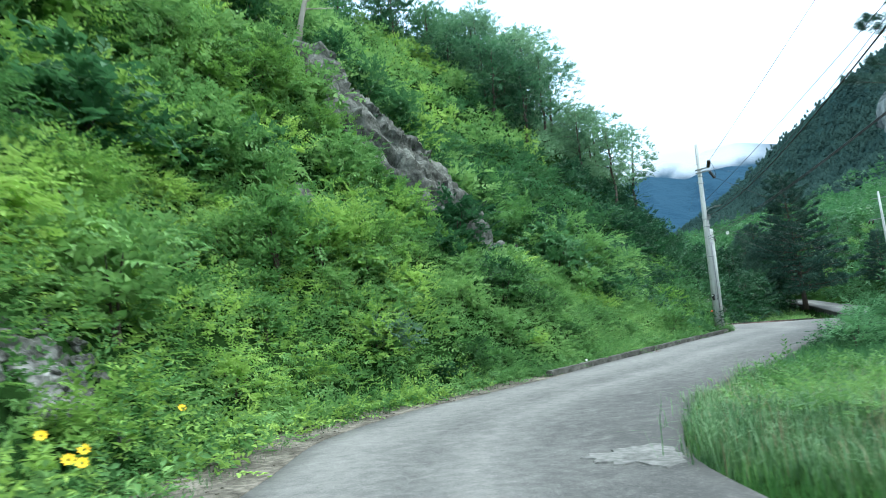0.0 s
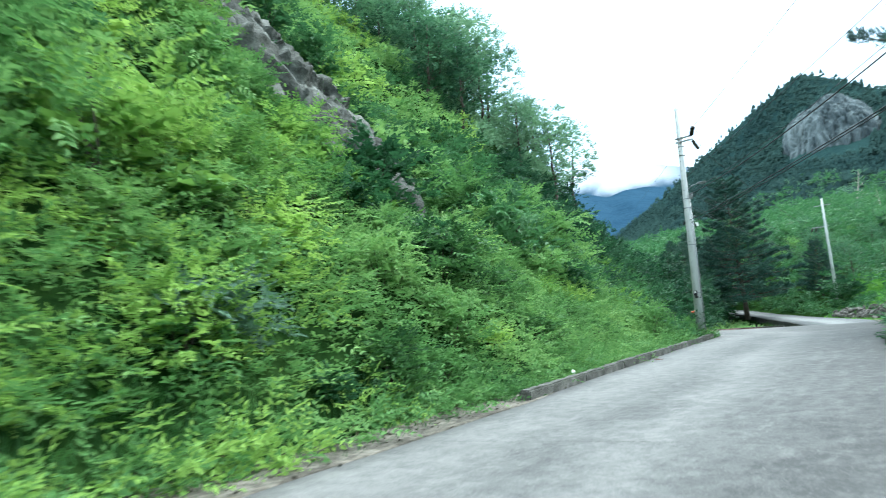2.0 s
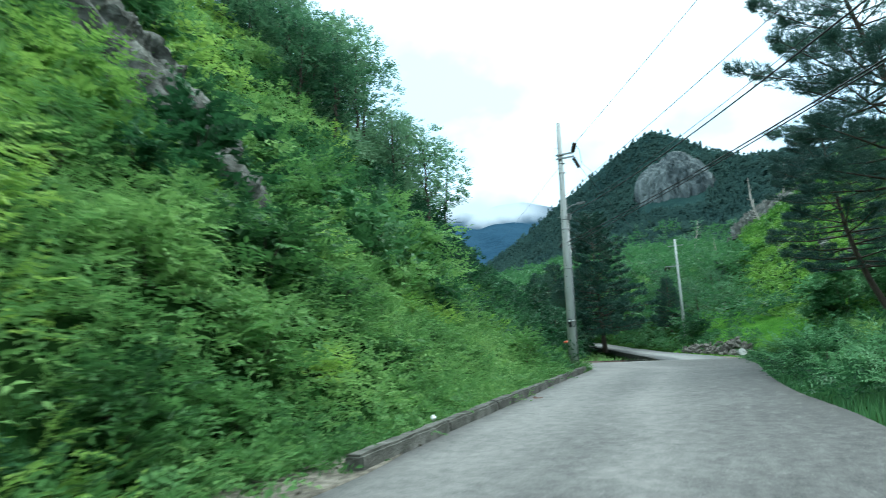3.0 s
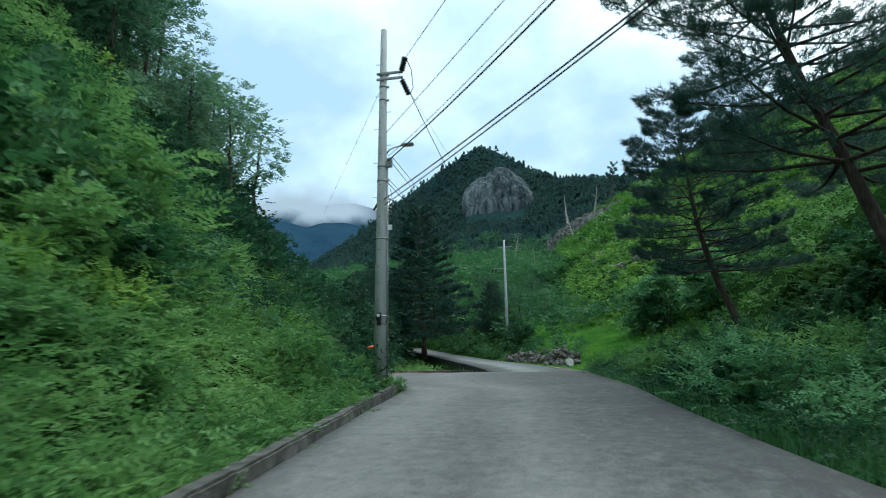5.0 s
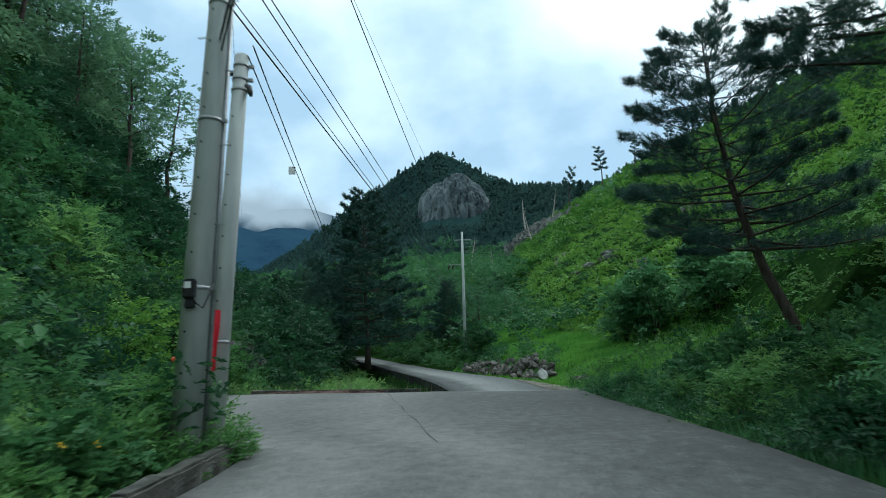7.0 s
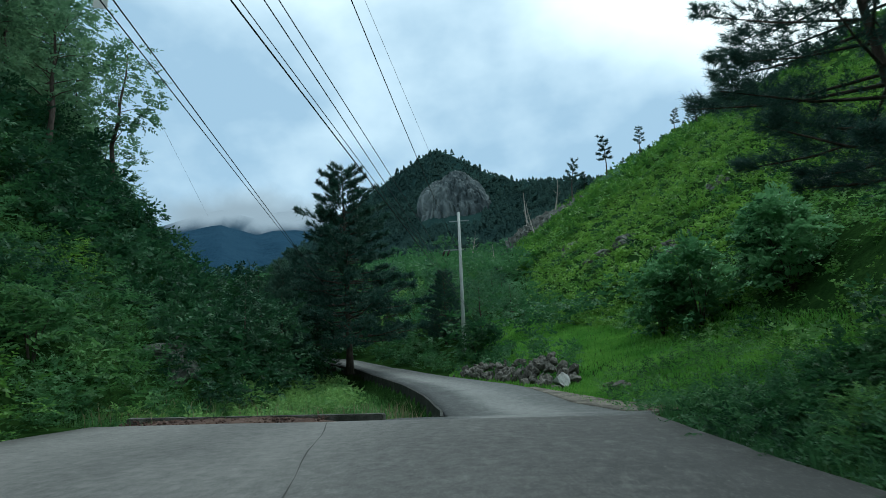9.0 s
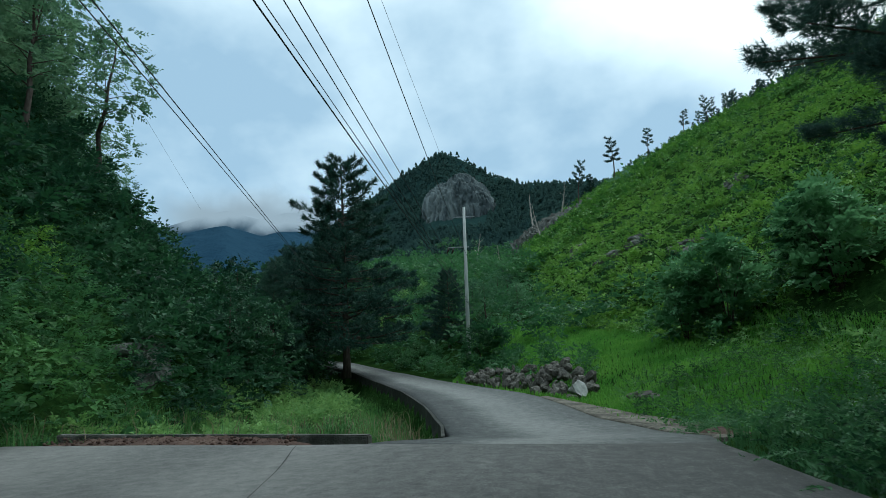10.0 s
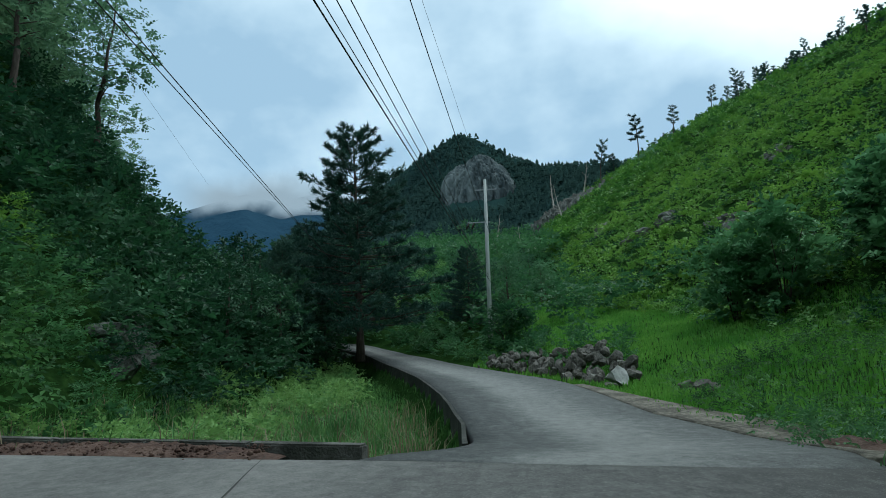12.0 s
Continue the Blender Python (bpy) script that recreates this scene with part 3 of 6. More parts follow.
def tree_kind(name, seed, height, spread, lobes, count, leaf, wide, mat, label, bare=0.35, k=7, lean=0.0, bark=M_BARK, category="tree"):
    """A broad-leaved tree: tapered trunk, limbs that reach the lobes of the crown."""
    rng = np.random.default_rng(seed)
    root = empty(name)
    bm = bmesh.new()
    th = 0.016 * height + 0.03
    trunk = [Vector((lean * height * t * t + rng.normal(0, 0.04 * height) * t * (1 - t), rng.normal(0, 0.04 * height) * t * (1 - t), height * t * 0.95 - (0.4 if t == 0 else 0))) for t in np.linspace(0, 1, 7)]
    tube(bm, trunk, [th * (1 - 0.85 * i / 6) for i in range(7)], 8)
    ps, os, pads = [], [], []
    each = max(count // lobes, 1)
    for i in range(lobes):
        t = bare + (1 - bare) * (i + rng.uniform(0, 1)) / lobes
        t = min(t, 1)
        a = i * 2.4 + rng.uniform(-0.6, 0.6)
        reach = spread * (math.sin(math.pi * (0.18 + 0.82 * (t - bare) / (1 - bare)) * 0.92) ** 0.8) * rng.uniform(0.35, 0.95)
        at = trunk[min(int(t * 6), 5)].lerp(trunk[min(int(t * 6) + 1, 6)], t * 6 % 1)
        c = Vector((at.x + reach * math.cos(a), at.y + reach * math.sin(a), at.z + reach * 0.25))
        start = at - Vector((0, 0, 0.25 * reach))
        tube(bm, [start, start.lerp(c, 0.5) + Vector((0, 0, 0.08 * reach)), c], [th * 0.35 * (1.1 - t), th * 0.2 * (1.1 - t), 0.012], 5, False)
        size = spread * rng.uniform(0.24, 0.42)
        o = unit(rng.normal(0, 1, (each, 3)) + (0, 0, 0.35))
        ps.append(np.array(c) + o * size * rng.uniform(0.6, 1.1, (each, 1)) * (1, 1, 0.55))
        os.append(unit(o * (1, 1, 0.6)))
        pads.append((*c, size))
    part("trunk", bm, bark, root)
    v, f = joined(sprays(np.concatenate(ps), np.concatenate(os), rng, leaf * 2.2, k, leaf, wide, 0.8), hearts(rng, np.array(pads), 3))
    mesh_np("crown", v, f, mat, root)
    return tagged(root, label, category)


def pine_kind(name, seed, height, spread, whorls, per, tufts, needle, label, bare=0.3, lean=(0, 0), flat_top=0.0, wide=0.022, shape=0.8, mat=F_PINE, path=None, k=13):
    """A pine: bent trunk, whorls of long limbs, needle tufts in flat layers along their outer halves."""
    rng = np.random.default_rng(seed)
    root = empty(name)
    bm = bmesh.new()
    th = 0.014 * height + 0.04
    def at(t):
        if path:
            k = min(max(t, 0), 1) * (len(path) - 1)
            i = min(int(k), len(path) - 2)
            return Vector(path[i]).lerp(Vector(path[i + 1]), k - i)
        return Vector((lean[0] * t * t + 0.25 * math.sin(3.2 * t + seed), lean[1] * t * t + 0.2 * math.sin(2.6 * t + 1 + seed), height * t)) - Vector((0.25 * math.sin(seed), 0.2 * math.sin(1 + seed), 0))
    n = 12
    tube(bm, [at(i / n) - Vector((0, 0, 0.5 if i == 0 else 0)) for i in range(n + 1)], [th * (1 - 0.9 * i / n) * (1.25 if i == 0 else 1) for i in range(n + 1)], 9)
    pos, axs = [], []
    for w in range(whorls):
        t = bare + (0.985 - bare) * (w + 0.5) / whorls
        for b in range(per):
            a = w * 1.1 + b * 6.283 / per + rng.uniform(-0.5, 0.5)
            u = (t - bare) / (1 - bare)
            r = spread * ((1 - u) ** shape * 0.9 + flat_top * math.sin(math.pi * u) + 0.1) * rng.uniform(0.6, 1.1)
            o, side = Vector((math.cos(a), math.sin(a), 0)), Vector((-math.sin(a), math.cos(a), 0))
            rise = rng.uniform(0.0, 0.22) + 0.5 * u * u
            p0 = at(t + rng.uniform(-0.02, 0.02))
            p1 = p0 + o * r * 0.5 + Vector((0, 0, r * (rise * 0.5 - 0.06)))
            p2 = p0 + o * r + Vector((0, 0, r * (rise - 0.04)))
            tube(bm, [p0, p1, p2], [th * 0.28 * (1.15 - u), th * 0.16 * (1.15 - u), 0.012], 5, False)
            m = max(int(tufts * r / spread), 5)
            for i in range(m):
                q = 1 - 0.72 * rng.uniform(0, 1) ** 1.6
                c = p0.lerp(p1, q * 2) if q < 0.5 else p1.lerp(p2, q * 2 - 1)
                sw = r * 0.34 * (1.15 - q) * rng.uniform(-1, 1) + rng.normal(0, 0.06)
                c = c + side * sw + Vector((0, 0, rng.uniform(-0.05, 0.24) * (0.4 + r * 0.18)))
                pos.append(c)
                axs.append(o * 0.7 + side * (0.6 * np.sign(sw)) + Vector((0, 0, rng.uniform(0.1, 1.0))))
    part("trunk", bm, M_BARK, root)
    pos, axs = np.array(pos), unit(np.array(axs))
    d = unit(axs[:, None] * 0.75 + rng.normal(0, 0.55, (len(pos), k, 3)))
    p = pos[:, None] + axs[:, None] * (rng.uniform(-0.5, 0.4, (len(pos), k)) * needle)[..., None]
    s = unit(np.cross(d, rng.normal(0, 1, d.shape)))
    ln = needle * rng.uniform(0.6, 1.15, (len(pos), k))[..., None]
    v = np.stack([p - s * wide, p + s * wide, p + d * ln], 2).reshape(-1, 3)
    mesh_np("needles", v, np.arange(len(v)).reshape(-1, 3), mat, root)
    return tagged(root, label, "pine")


def scatter_arrays(v, f, places, turns, sizes):
    """Many turned and scaled copies of one set of triangles, joined."""
    c, s = np.cos(turns)[:, None], np.sin(turns)[:, None]
    x = v[None, :, 0] * c - v[None, :, 1] * s
    y = v[None, :, 0] * s + v[None, :, 1] * c
    z = np.broadcast_to(v[None, :, 2], x.shape)
    out = np.stack([x, y, z], -1) * sizes[:, None, None] + places[:, None]
    faces = f[None] + (np.arange(len(places)) * len(v))[:, None, None]
    return out.reshape(-1, 3), faces.reshape(-1, f.shape[1])


def blades(p, rng, length, width, bend=0.5):
    """Grass blades, each of three triangles, bent over."""
    m = len(p)
    a = rng.uniform(0, 6.283, m)
    o = np.stack([np.cos(a), np.sin(a), np.zeros(m)], -1)
    s = np.stack([-np.sin(a), np.cos(a), np.zeros(m)], -1) * (width * rng.uniform(0.6, 1.2, m))[:, None]
    ln = (np.asarray(length) * rng.uniform(0.5, 1.15, m))[:, None]
    up = np.array([0, 0, 1.0])
    be = bend * rng.uniform(0.3, 1.2, (m, 1))
    q = p + up * ln * 0.6 + o * ln * 0.15 * be
    tip = p + up * ln * (1 - 0.3 * be) + o * ln * 0.6 * be
    v = np.stack([p - s, p + s, q - s * 0.7, q + s * 0.7, tip], 1).reshape(-1, 3)
    i = np.arange(m)[:, None] * 5
    f = np.concatenate([i + [0, 1, 3], i + [0, 3, 2], i + [2, 3, 4]], 1).reshape(-1, 3)
    return v, f


def on_ground(x, y, dz=0.0):
    return np.stack([x, y, ground_z(x, y) + dz], -1)


def line_points(line, rng, n, lo, hi, x0=-1e9, x1=1e9):
    """Random points at a distance lo to hi to the left of a polyline, for x between x0 and x1."""
    seg = np.array(line, float)
    ys = np.interp(np.linspace(x0 - 2, x1 + 2, 80), seg[:, 0], seg[:, 1])
    out = []
    while sum(len(o) for o in out) < n:
        p = np.stack([rng.uniform(x0, x1, 4 * n), rng.uniform(ys.min() - 0.5, ys.max() + 1.6 * max(hi, 0.5), 4 * n)], -1)
        real = foot_distance(p[:, 0], p[:, 1], line)
        out.append(p[(real > lo) & (real < hi)])
    return np.concatenate(out)[:n]


def area_points(r, n, x0, x1, y0, y1):
    return np.stack([r.uniform(x0, x1, n), r.uniform(y0, y1, n)], -1)


def spaced(points, gap, rng):
    keep = []
    cell = {}
    for p in points:
        g = gap(p) if callable(gap) else gap
        key = (int(p[0] // 4), int(p[1] // 4))
        near = [q for a in (-1, 0, 1) for b in (-1, 0, 1) for q in cell.get((key[0] + a, key[1] + b), ())]
        if all((p[0] - q[0]) ** 2 + (p[1] - q[1]) ** 2 > g * g for q in near):
            cell.setdefault(key, []).append(p)
            keep.append(p)
    return np.array(keep)


# rock faces on the left slope, kept clear of bushes: centre, half-length along the face, half-width
FACES = [((17.2, 27.6), (1.2, -3.0), 2.8), ((22.4, 24.2), (4.6, -0.3), 3.5), ((20.4, 22.4), (3.2, 0.3), 2.0), ((10.0, 18.6), (0.9, 0.7), 0.7), ((0.25, 7.55), (0.3, 0.3), 0.34), ((0.8, 14.9), (0.5, 0.8), 0.7), ((17.4, 31.5), (0.5, 0.3), 1.1)]


def clear_of_faces(p, margin=1.0):
    ok = np.ones(len(p), bool)
    for (cx, cy), (ax, ay), w in FACES:
        ln = math.hypot(ax, ay)
        dx, dy = p[:, 0] - cx, p[:, 1] - cy
        u, v_ = (dx * ax + dy * ay) / ln, (-dx * ay + dy * ax) / ln
        ok &= (u / (ln + margin * 0.4)) ** 2 + (v_ / (w * margin)) ** 2 > 1
    return ok


# ---- shrubs on the left slope ----
rng = np.random.default_rng(11)
KINDS = [
    shrub_kind("shrub", 1, 1.2, 1.5, 11, 170, 0.42, 11, 0.125, 0.062, F_BRIGHT, "bright green feathery shrub on the steep roadside slope", flat=0.9, base=0.05),
    shrub_kind("shrub", 2, 1.3, 1.4, 11, 170, 0.36, 9, 0.15, 0.085, F_MID, "mid-green leafy shrub on the steep roadside slope", flat=0.85, base=0.05),
    shrub_kind("shrub", 3, 1.1, 1.9, 12, 165, 0.44, 11, 0.14, 0.068, F_MID, "tall leafy green shrub on the steep roadside slope", flat=0.92, base=0.05),
    shrub_kind("shrub", 4, 1.3, 1.5, 9, 140, 0.36, 9, 0.19, 0.12, F_DEEP, "dark broad-leaved shrub among the roadside scrub", flat=0.85, base=0.05),
    shrub_kind("shrub", 5, 1.25, 1.3, 10, 170, 0.46, 11, 0.12, 0.058, F_BRIGHT, "yellow-green ferny shrub on the steep roadside slope", flat=0.92, base=0.05),
]
near = line_points(LEFT_FOOT, rng, 1500, 0.9, 15.0, -9, 40)
near = spaced(near, lambda p: 1.1 + 0.03 * max(float(foot_distance(p[0], p[1], LEFT_FOOT)), 0), rng)[:285]
near = near[clear_of_faces(near, 1.25)]
near_z = ground_z(near[:, 0], near[:, 1])
near_d = foot_distance(near[:, 0], near[:, 1], LEFT_FOOT)
used = set()
for (x, y), z, d in zip(near, near_z, near_d):
    # from x 23 darker kinds, which put the hollow's shade into the leaves
    i = int(rng.choice(5, p=(0.30, 0.20, 0.15, 0.10, 0.25) if x < 4 else (0.26, 0.26, 0.20, 0.07, 0.21) if x < 17 else (0.14, 0.36, 0.30, 0.12, 0.08) if x < 23 else (0.05, 0.36, 0.32, 0.23, 0.04)))
    s = (0.42 + 0.13 * min(d, 5)) * rng.choice((0.7, 0.95, 1.2, 1.7), p=(0.27, 0.33, 0.25, 0.15)) * rng.uniform(0.9, 1.1)
    m = Matrix.LocRotScale((x, y, z - 0.05), Euler((rng.uniform(-0.15, 0.15), rng.uniform(-0.15, 0.15), rng.uniform(0, 6.28))), None)
    ob = KINDS[i] if i not in used else copy_thing(KINDS[i], m)
    used.add(i)
    ob.matrix_basis = m @ Matrix.Diagonal((s, s, s * rng.uniform(0.85, 1.2), 1))
    tagged(ob, group="shrubs on the roadside slope")


def thicket(name, seed, points, kinds, label, category="scrub"):
    """Many shrubs too far or too thick to count, joined."""
    r = np.random.default_rng(seed)
    vs, fs, off = [], [], 0
    for j, (v, f) in enumerate(kinds[0]):
        sel = points[j::len(kinds[0])]
        if not len(sel):
            continue
        g, h = scatter_arrays(v, f, on_ground(sel[:, 0], sel[:, 1], -0.1), r.uniform(0, 6.28, len(sel)), r.uniform(*kinds[1], len(sel)))
        vs.append(g)
        fs.append(h + off)
        off += len(g)
    return tagged(mesh_np(name, np.concatenate(vs), np.concatenate(fs), kinds[2]), label, category, kind="stuff")


def crown_arrays(seed, radius, height, lobes, count, twig, k, leaf, wide, base=0.1, inner=7):
    r = np.random.default_rng(seed)
    p, o, pads = lobed_crown(r, radius, height, lobes, count, base)
    return joined(sprays(p, o, r, twig, k, leaf, wide, 0.8), hearts(r, pads, inner))


# creepers and herbs that cover the soil
herb = [crown_arrays(s, 0.46, 0.42, 3, 15, 0.25, 9, 0.088, 0.038) for s in (21, 22, 23)]
broad = [crown_arrays(s, 0.60, 0.45, 3, 9, 0.30, 7, 0.19, 0.10) for s in (24, 25, 26)]
foot_herbs = line_points(LEFT_FOOT, rng, 2100, -0.1, 6.3, -6, 38)
foot_herbs = foot_herbs[clear_of_faces(foot_herbs, 0.8)]
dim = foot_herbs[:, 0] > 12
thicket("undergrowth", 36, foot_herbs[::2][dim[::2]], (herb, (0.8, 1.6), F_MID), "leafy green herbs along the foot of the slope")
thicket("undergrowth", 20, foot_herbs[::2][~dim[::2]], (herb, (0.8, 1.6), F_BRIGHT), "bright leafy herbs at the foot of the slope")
thicket("undergrowth", 21, foot_herbs[1::2], (herb, (0.8, 1.7), F_MID), "green leafy herbs at the foot of the slope")
cover = np.concatenate([line_points(LEFT_FOOT, rng, 3000, 5.5, 20.0, -10, 48), line_points(LEFT_FOOT, rng, 400, 12, 20, -10, 10)])
mat_cover = [crown_arrays(s, 0.7, 0.32, 3, 18, 0.30, 7, 0.11, 0.046, 0.05) for s in (27, 28, 29)]
low_cover = spaced(line_points(LEFT_FOOT, rng, 11000, 0.4, 7.5, -9, 40), 0.68, rng)
thicket("undergrowth", 97, low_cover[clear_of_faces(low_cover, 0.7)], (mat_cover, (0.9, 1.4), F_MID), "dense low creepers covering the soil")
cover = cover[clear_of_faces(cover, 0.7)]
bank_cover = spaced(line_points(LEFT_FOOT, rng, 2600, -0.4, 8.0, 36, 66), 0.75, rng)
thicket("undergrowth", 98, bank_cover[::2], (mat_cover, (0.9, 1.6), F_MID), "dense low creepers beside the turning place")
thicket("undergrowth", 99, bank_cover[1::2], (broad, (0.8, 1.5), F_DEEP), "dark low herbs beside the turning place")
# beyond x 18 the shade of the hollow is put in as darker leaves
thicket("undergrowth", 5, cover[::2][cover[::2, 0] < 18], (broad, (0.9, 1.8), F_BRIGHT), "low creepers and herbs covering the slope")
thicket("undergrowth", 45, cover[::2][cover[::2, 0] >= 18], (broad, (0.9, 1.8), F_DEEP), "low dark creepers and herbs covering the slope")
thicket("undergrowth", 6, cover[1::2], (broad, (0.9, 2.0), F_MID), "low dark creepers and herbs covering the slope")

# bushes higher up and further along
up = spaced(line_points(LEFT_FOOT, rng, 7000, 11.5, 44.0, -10, 100), 1.95, rng)
big = [crown_arrays(s, 1.7, 2.3, 8, 48, 0.62, 7, 0.36, 0.19) for s in (31, 32, 33)]
far_bush = [crown_arrays(s, 1.7, 2.3, 7, 28, 0.6, 5, 0.42, 0.26, 0.1, 3) for s in (34, 35, 36)]
up = up[clear_of_faces(up, 1.25)]
def patches(p):
    """How bright the growth is at a place: about -1 to 1, in patches of several metres."""
    return waves(p[:, 0], p[:, 1], 4.5, 8.0) + 0.6 * waves(p[:, 0], p[:, 1], 1.9, 9.0)


high = foot_distance(up[:, 0], up[:, 1], LEFT_FOOT) > 19
# leaf tone holds the sky light high up and the shade low down
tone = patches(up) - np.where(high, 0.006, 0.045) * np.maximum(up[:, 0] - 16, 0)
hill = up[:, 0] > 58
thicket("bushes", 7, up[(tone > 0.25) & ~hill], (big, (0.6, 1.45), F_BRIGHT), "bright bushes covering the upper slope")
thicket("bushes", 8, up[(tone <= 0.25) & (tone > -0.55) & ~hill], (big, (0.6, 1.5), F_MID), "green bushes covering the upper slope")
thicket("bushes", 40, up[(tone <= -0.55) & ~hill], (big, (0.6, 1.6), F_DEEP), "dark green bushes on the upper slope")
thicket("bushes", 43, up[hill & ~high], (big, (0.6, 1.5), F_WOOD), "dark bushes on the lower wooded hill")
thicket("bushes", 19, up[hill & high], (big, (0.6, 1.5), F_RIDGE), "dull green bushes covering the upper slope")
# mostly dark materials: shading by the trees is put into these bushes
side = spaced(line_points(LEFT_FOOT, rng, 4000, -0.2, 14.0, 36, 100), 1.6, rng)
leafy = [crown_arrays(s, 1.6, 2.2, 8, 72, 0.5, 9, 0.19, 0.09) for s in (37, 38, 39)]
here = side[:, 0] < 62
tone = patches(side[here])
thicket("bushes", 36, side[here][tone > 0.8], (leafy, (0.6, 1.6), F_SLOPE), "bright leafy bushes beside the turning place")
thicket("bushes", 37, side[here][(tone <= 0.8) & (tone > 0.25)], (leafy, (0.5, 1.5), F_MID), "green leafy bushes beside the turning place")
thicket("bushes", 38, side[here][(tone <= 0.25) & (tone > -0.5)], (leafy, (0.5, 1.4), F_DEEP), "dark leafy bushes beside the turning place")
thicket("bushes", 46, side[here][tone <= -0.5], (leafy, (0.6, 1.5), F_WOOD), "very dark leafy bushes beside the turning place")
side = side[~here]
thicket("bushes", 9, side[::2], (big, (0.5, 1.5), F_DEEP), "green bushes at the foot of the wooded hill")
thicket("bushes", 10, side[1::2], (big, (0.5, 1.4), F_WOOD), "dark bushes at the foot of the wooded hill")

# ---- trees on the left hill ----
TREES = [
    tree_kind("broadleaf_tree", 41, 11.0, 3.6, 15, 400, 0.34, 0.21, F_RIDGE, "slender broad-leaved tree on the wooded ridge", bare=0.38),
    tree_kind("broadleaf_tree", 42, 12.5, 4.0, 15, 430, 0.34, 0.21, F_RIDGE, "tall broad-leaved tree on the wooded ridge", bare=0.36),
    tree_kind("broadleaf_tree", 43, 9.5, 3.4, 15, 420, 0.32, 0.22, F_HILL, "dark broad-leaved tree on the wooded hillside", bare=0.18),
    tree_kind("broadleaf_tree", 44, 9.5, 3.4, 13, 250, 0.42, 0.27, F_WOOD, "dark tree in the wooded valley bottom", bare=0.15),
]
spots = spaced(line_points(LEFT_FOOT, rng, 1600, 6.0, 42.0, 42, 101), 3.0, rng)
sd = foot_distance(spots[:, 0], spots[:, 1], LEFT_FOOT)
spots = spots[(sd > np.maximum(25 - (spots[:, 0] - 55) * 0.72, 6.5)) & (np.degrees(np.arctan2(spots[:, 1] - 11.6, spots[:, 0] - 42)) > 35.5) & (np.degrees(np.arctan2(spots[:, 1] - 9.4, spots[:, 0] - 20)) > 29.4)][:92]
first = set()
for j, (x, y) in enumerate(spots):
    i = 2 if x < 66 else j % 2
    m = pose(x, y, float(ground_z(x, y)) - 0.1, rng.uniform(-4, 4), rng.uniform(-4, 4), rng.uniform(0, 360))
    ob = TREES[i] if i not in first else copy_thing(TREES[i], m)
    first.add(i)
    s = rng.uniform(0.8, 1.25)
    ob.matrix_basis = m @ Matrix.Diagonal((s, s, s, 1))
    tagged(ob, group="trees on the wooded ridge")

# ---- pines ----
right_pine = pine_kind("pine", 3, 13.0, 3.9, 14, 5, 105, 0.27, "leaning red pine with dark layered branches beside the road", 0.30, (0, 0), 0.42, 0.008, 0.5, k=24,
                       path=[(0, 0, 0), (0.1, 0.45, 1.6), (0.25, 1.05, 3.2), (0.4, 1.5, 4.9), (0.5, 1.8, 6.6), (0.55, 2.0, 8.3), (0.58, 2.15, 10.0), (0.6, 2.25, 11.6), (0.6, 2.3, 13.0)])
right_pine.matrix_basis = pose(49.9, 0.3, float(ground_z(49.9, 0.3)))
tall_pine = pine_kind("pine", 8, 18.0, 5.8, 15, 6, 150, 0.29, "tall old pine with long drooping dark limbs", 0.30, (0, 0), 0.3, 0.009, 0.6, k=24,
                      path=[(0, 0, 0), (0.1, 0.6, 3.0), (0.2, 1.5, 6.0), (0.3, 2.5, 9.0), (0.4, 3.3, 12.0), (0.45, 3.9, 15.0), (0.5, 4.3, 18.0)])
tall_pine.matrix_basis = pose(39.5, -2.0, float(ground_z(39.5, -2.0)))
valley_pine = pine_kind("pine", 5, 17.4, 7.2, 24, 6, 54, 0.46, "large dark pine with tiered branches at the road bend", 0.11, (0.3, 0.6), 0.0, 0.04, 0.78, F_VALLEY_PINE)
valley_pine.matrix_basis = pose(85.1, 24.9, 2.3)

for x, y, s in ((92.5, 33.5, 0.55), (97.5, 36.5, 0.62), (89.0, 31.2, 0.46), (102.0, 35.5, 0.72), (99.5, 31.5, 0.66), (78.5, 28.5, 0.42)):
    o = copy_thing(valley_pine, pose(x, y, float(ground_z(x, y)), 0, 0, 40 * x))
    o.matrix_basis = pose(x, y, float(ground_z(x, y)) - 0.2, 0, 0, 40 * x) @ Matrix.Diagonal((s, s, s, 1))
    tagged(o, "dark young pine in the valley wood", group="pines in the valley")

# ---- woods in the valley behind the bend ----
wood = spaced(area_points(rng, 400, 92, 175, 14, 66), 5.0, rng)
wood = wood[(foot_distance(wood[:, 0], wood[:, 1], LEFT_FOOT) < 4) & (foot_distance(wood[:, 0], wood[:, 1], FAR_L) > 2.5)][:60]
for j, (x, y) in enumerate(wood):
    m = pose(x, y, float(ground_z(x, y)) - 0.1, 0, 0, rng.uniform(0, 360))
    s = rng.uniform(0.8, 1.2)
    ob = TREES[3] if j == 0 else copy_thing(TREES[3], m)
    ob.matrix_basis = m @ Matrix.Diagonal((s, s, s, 1))
    tagged(ob, "dark tree in the wooded valley bottom", group="trees in the valley")

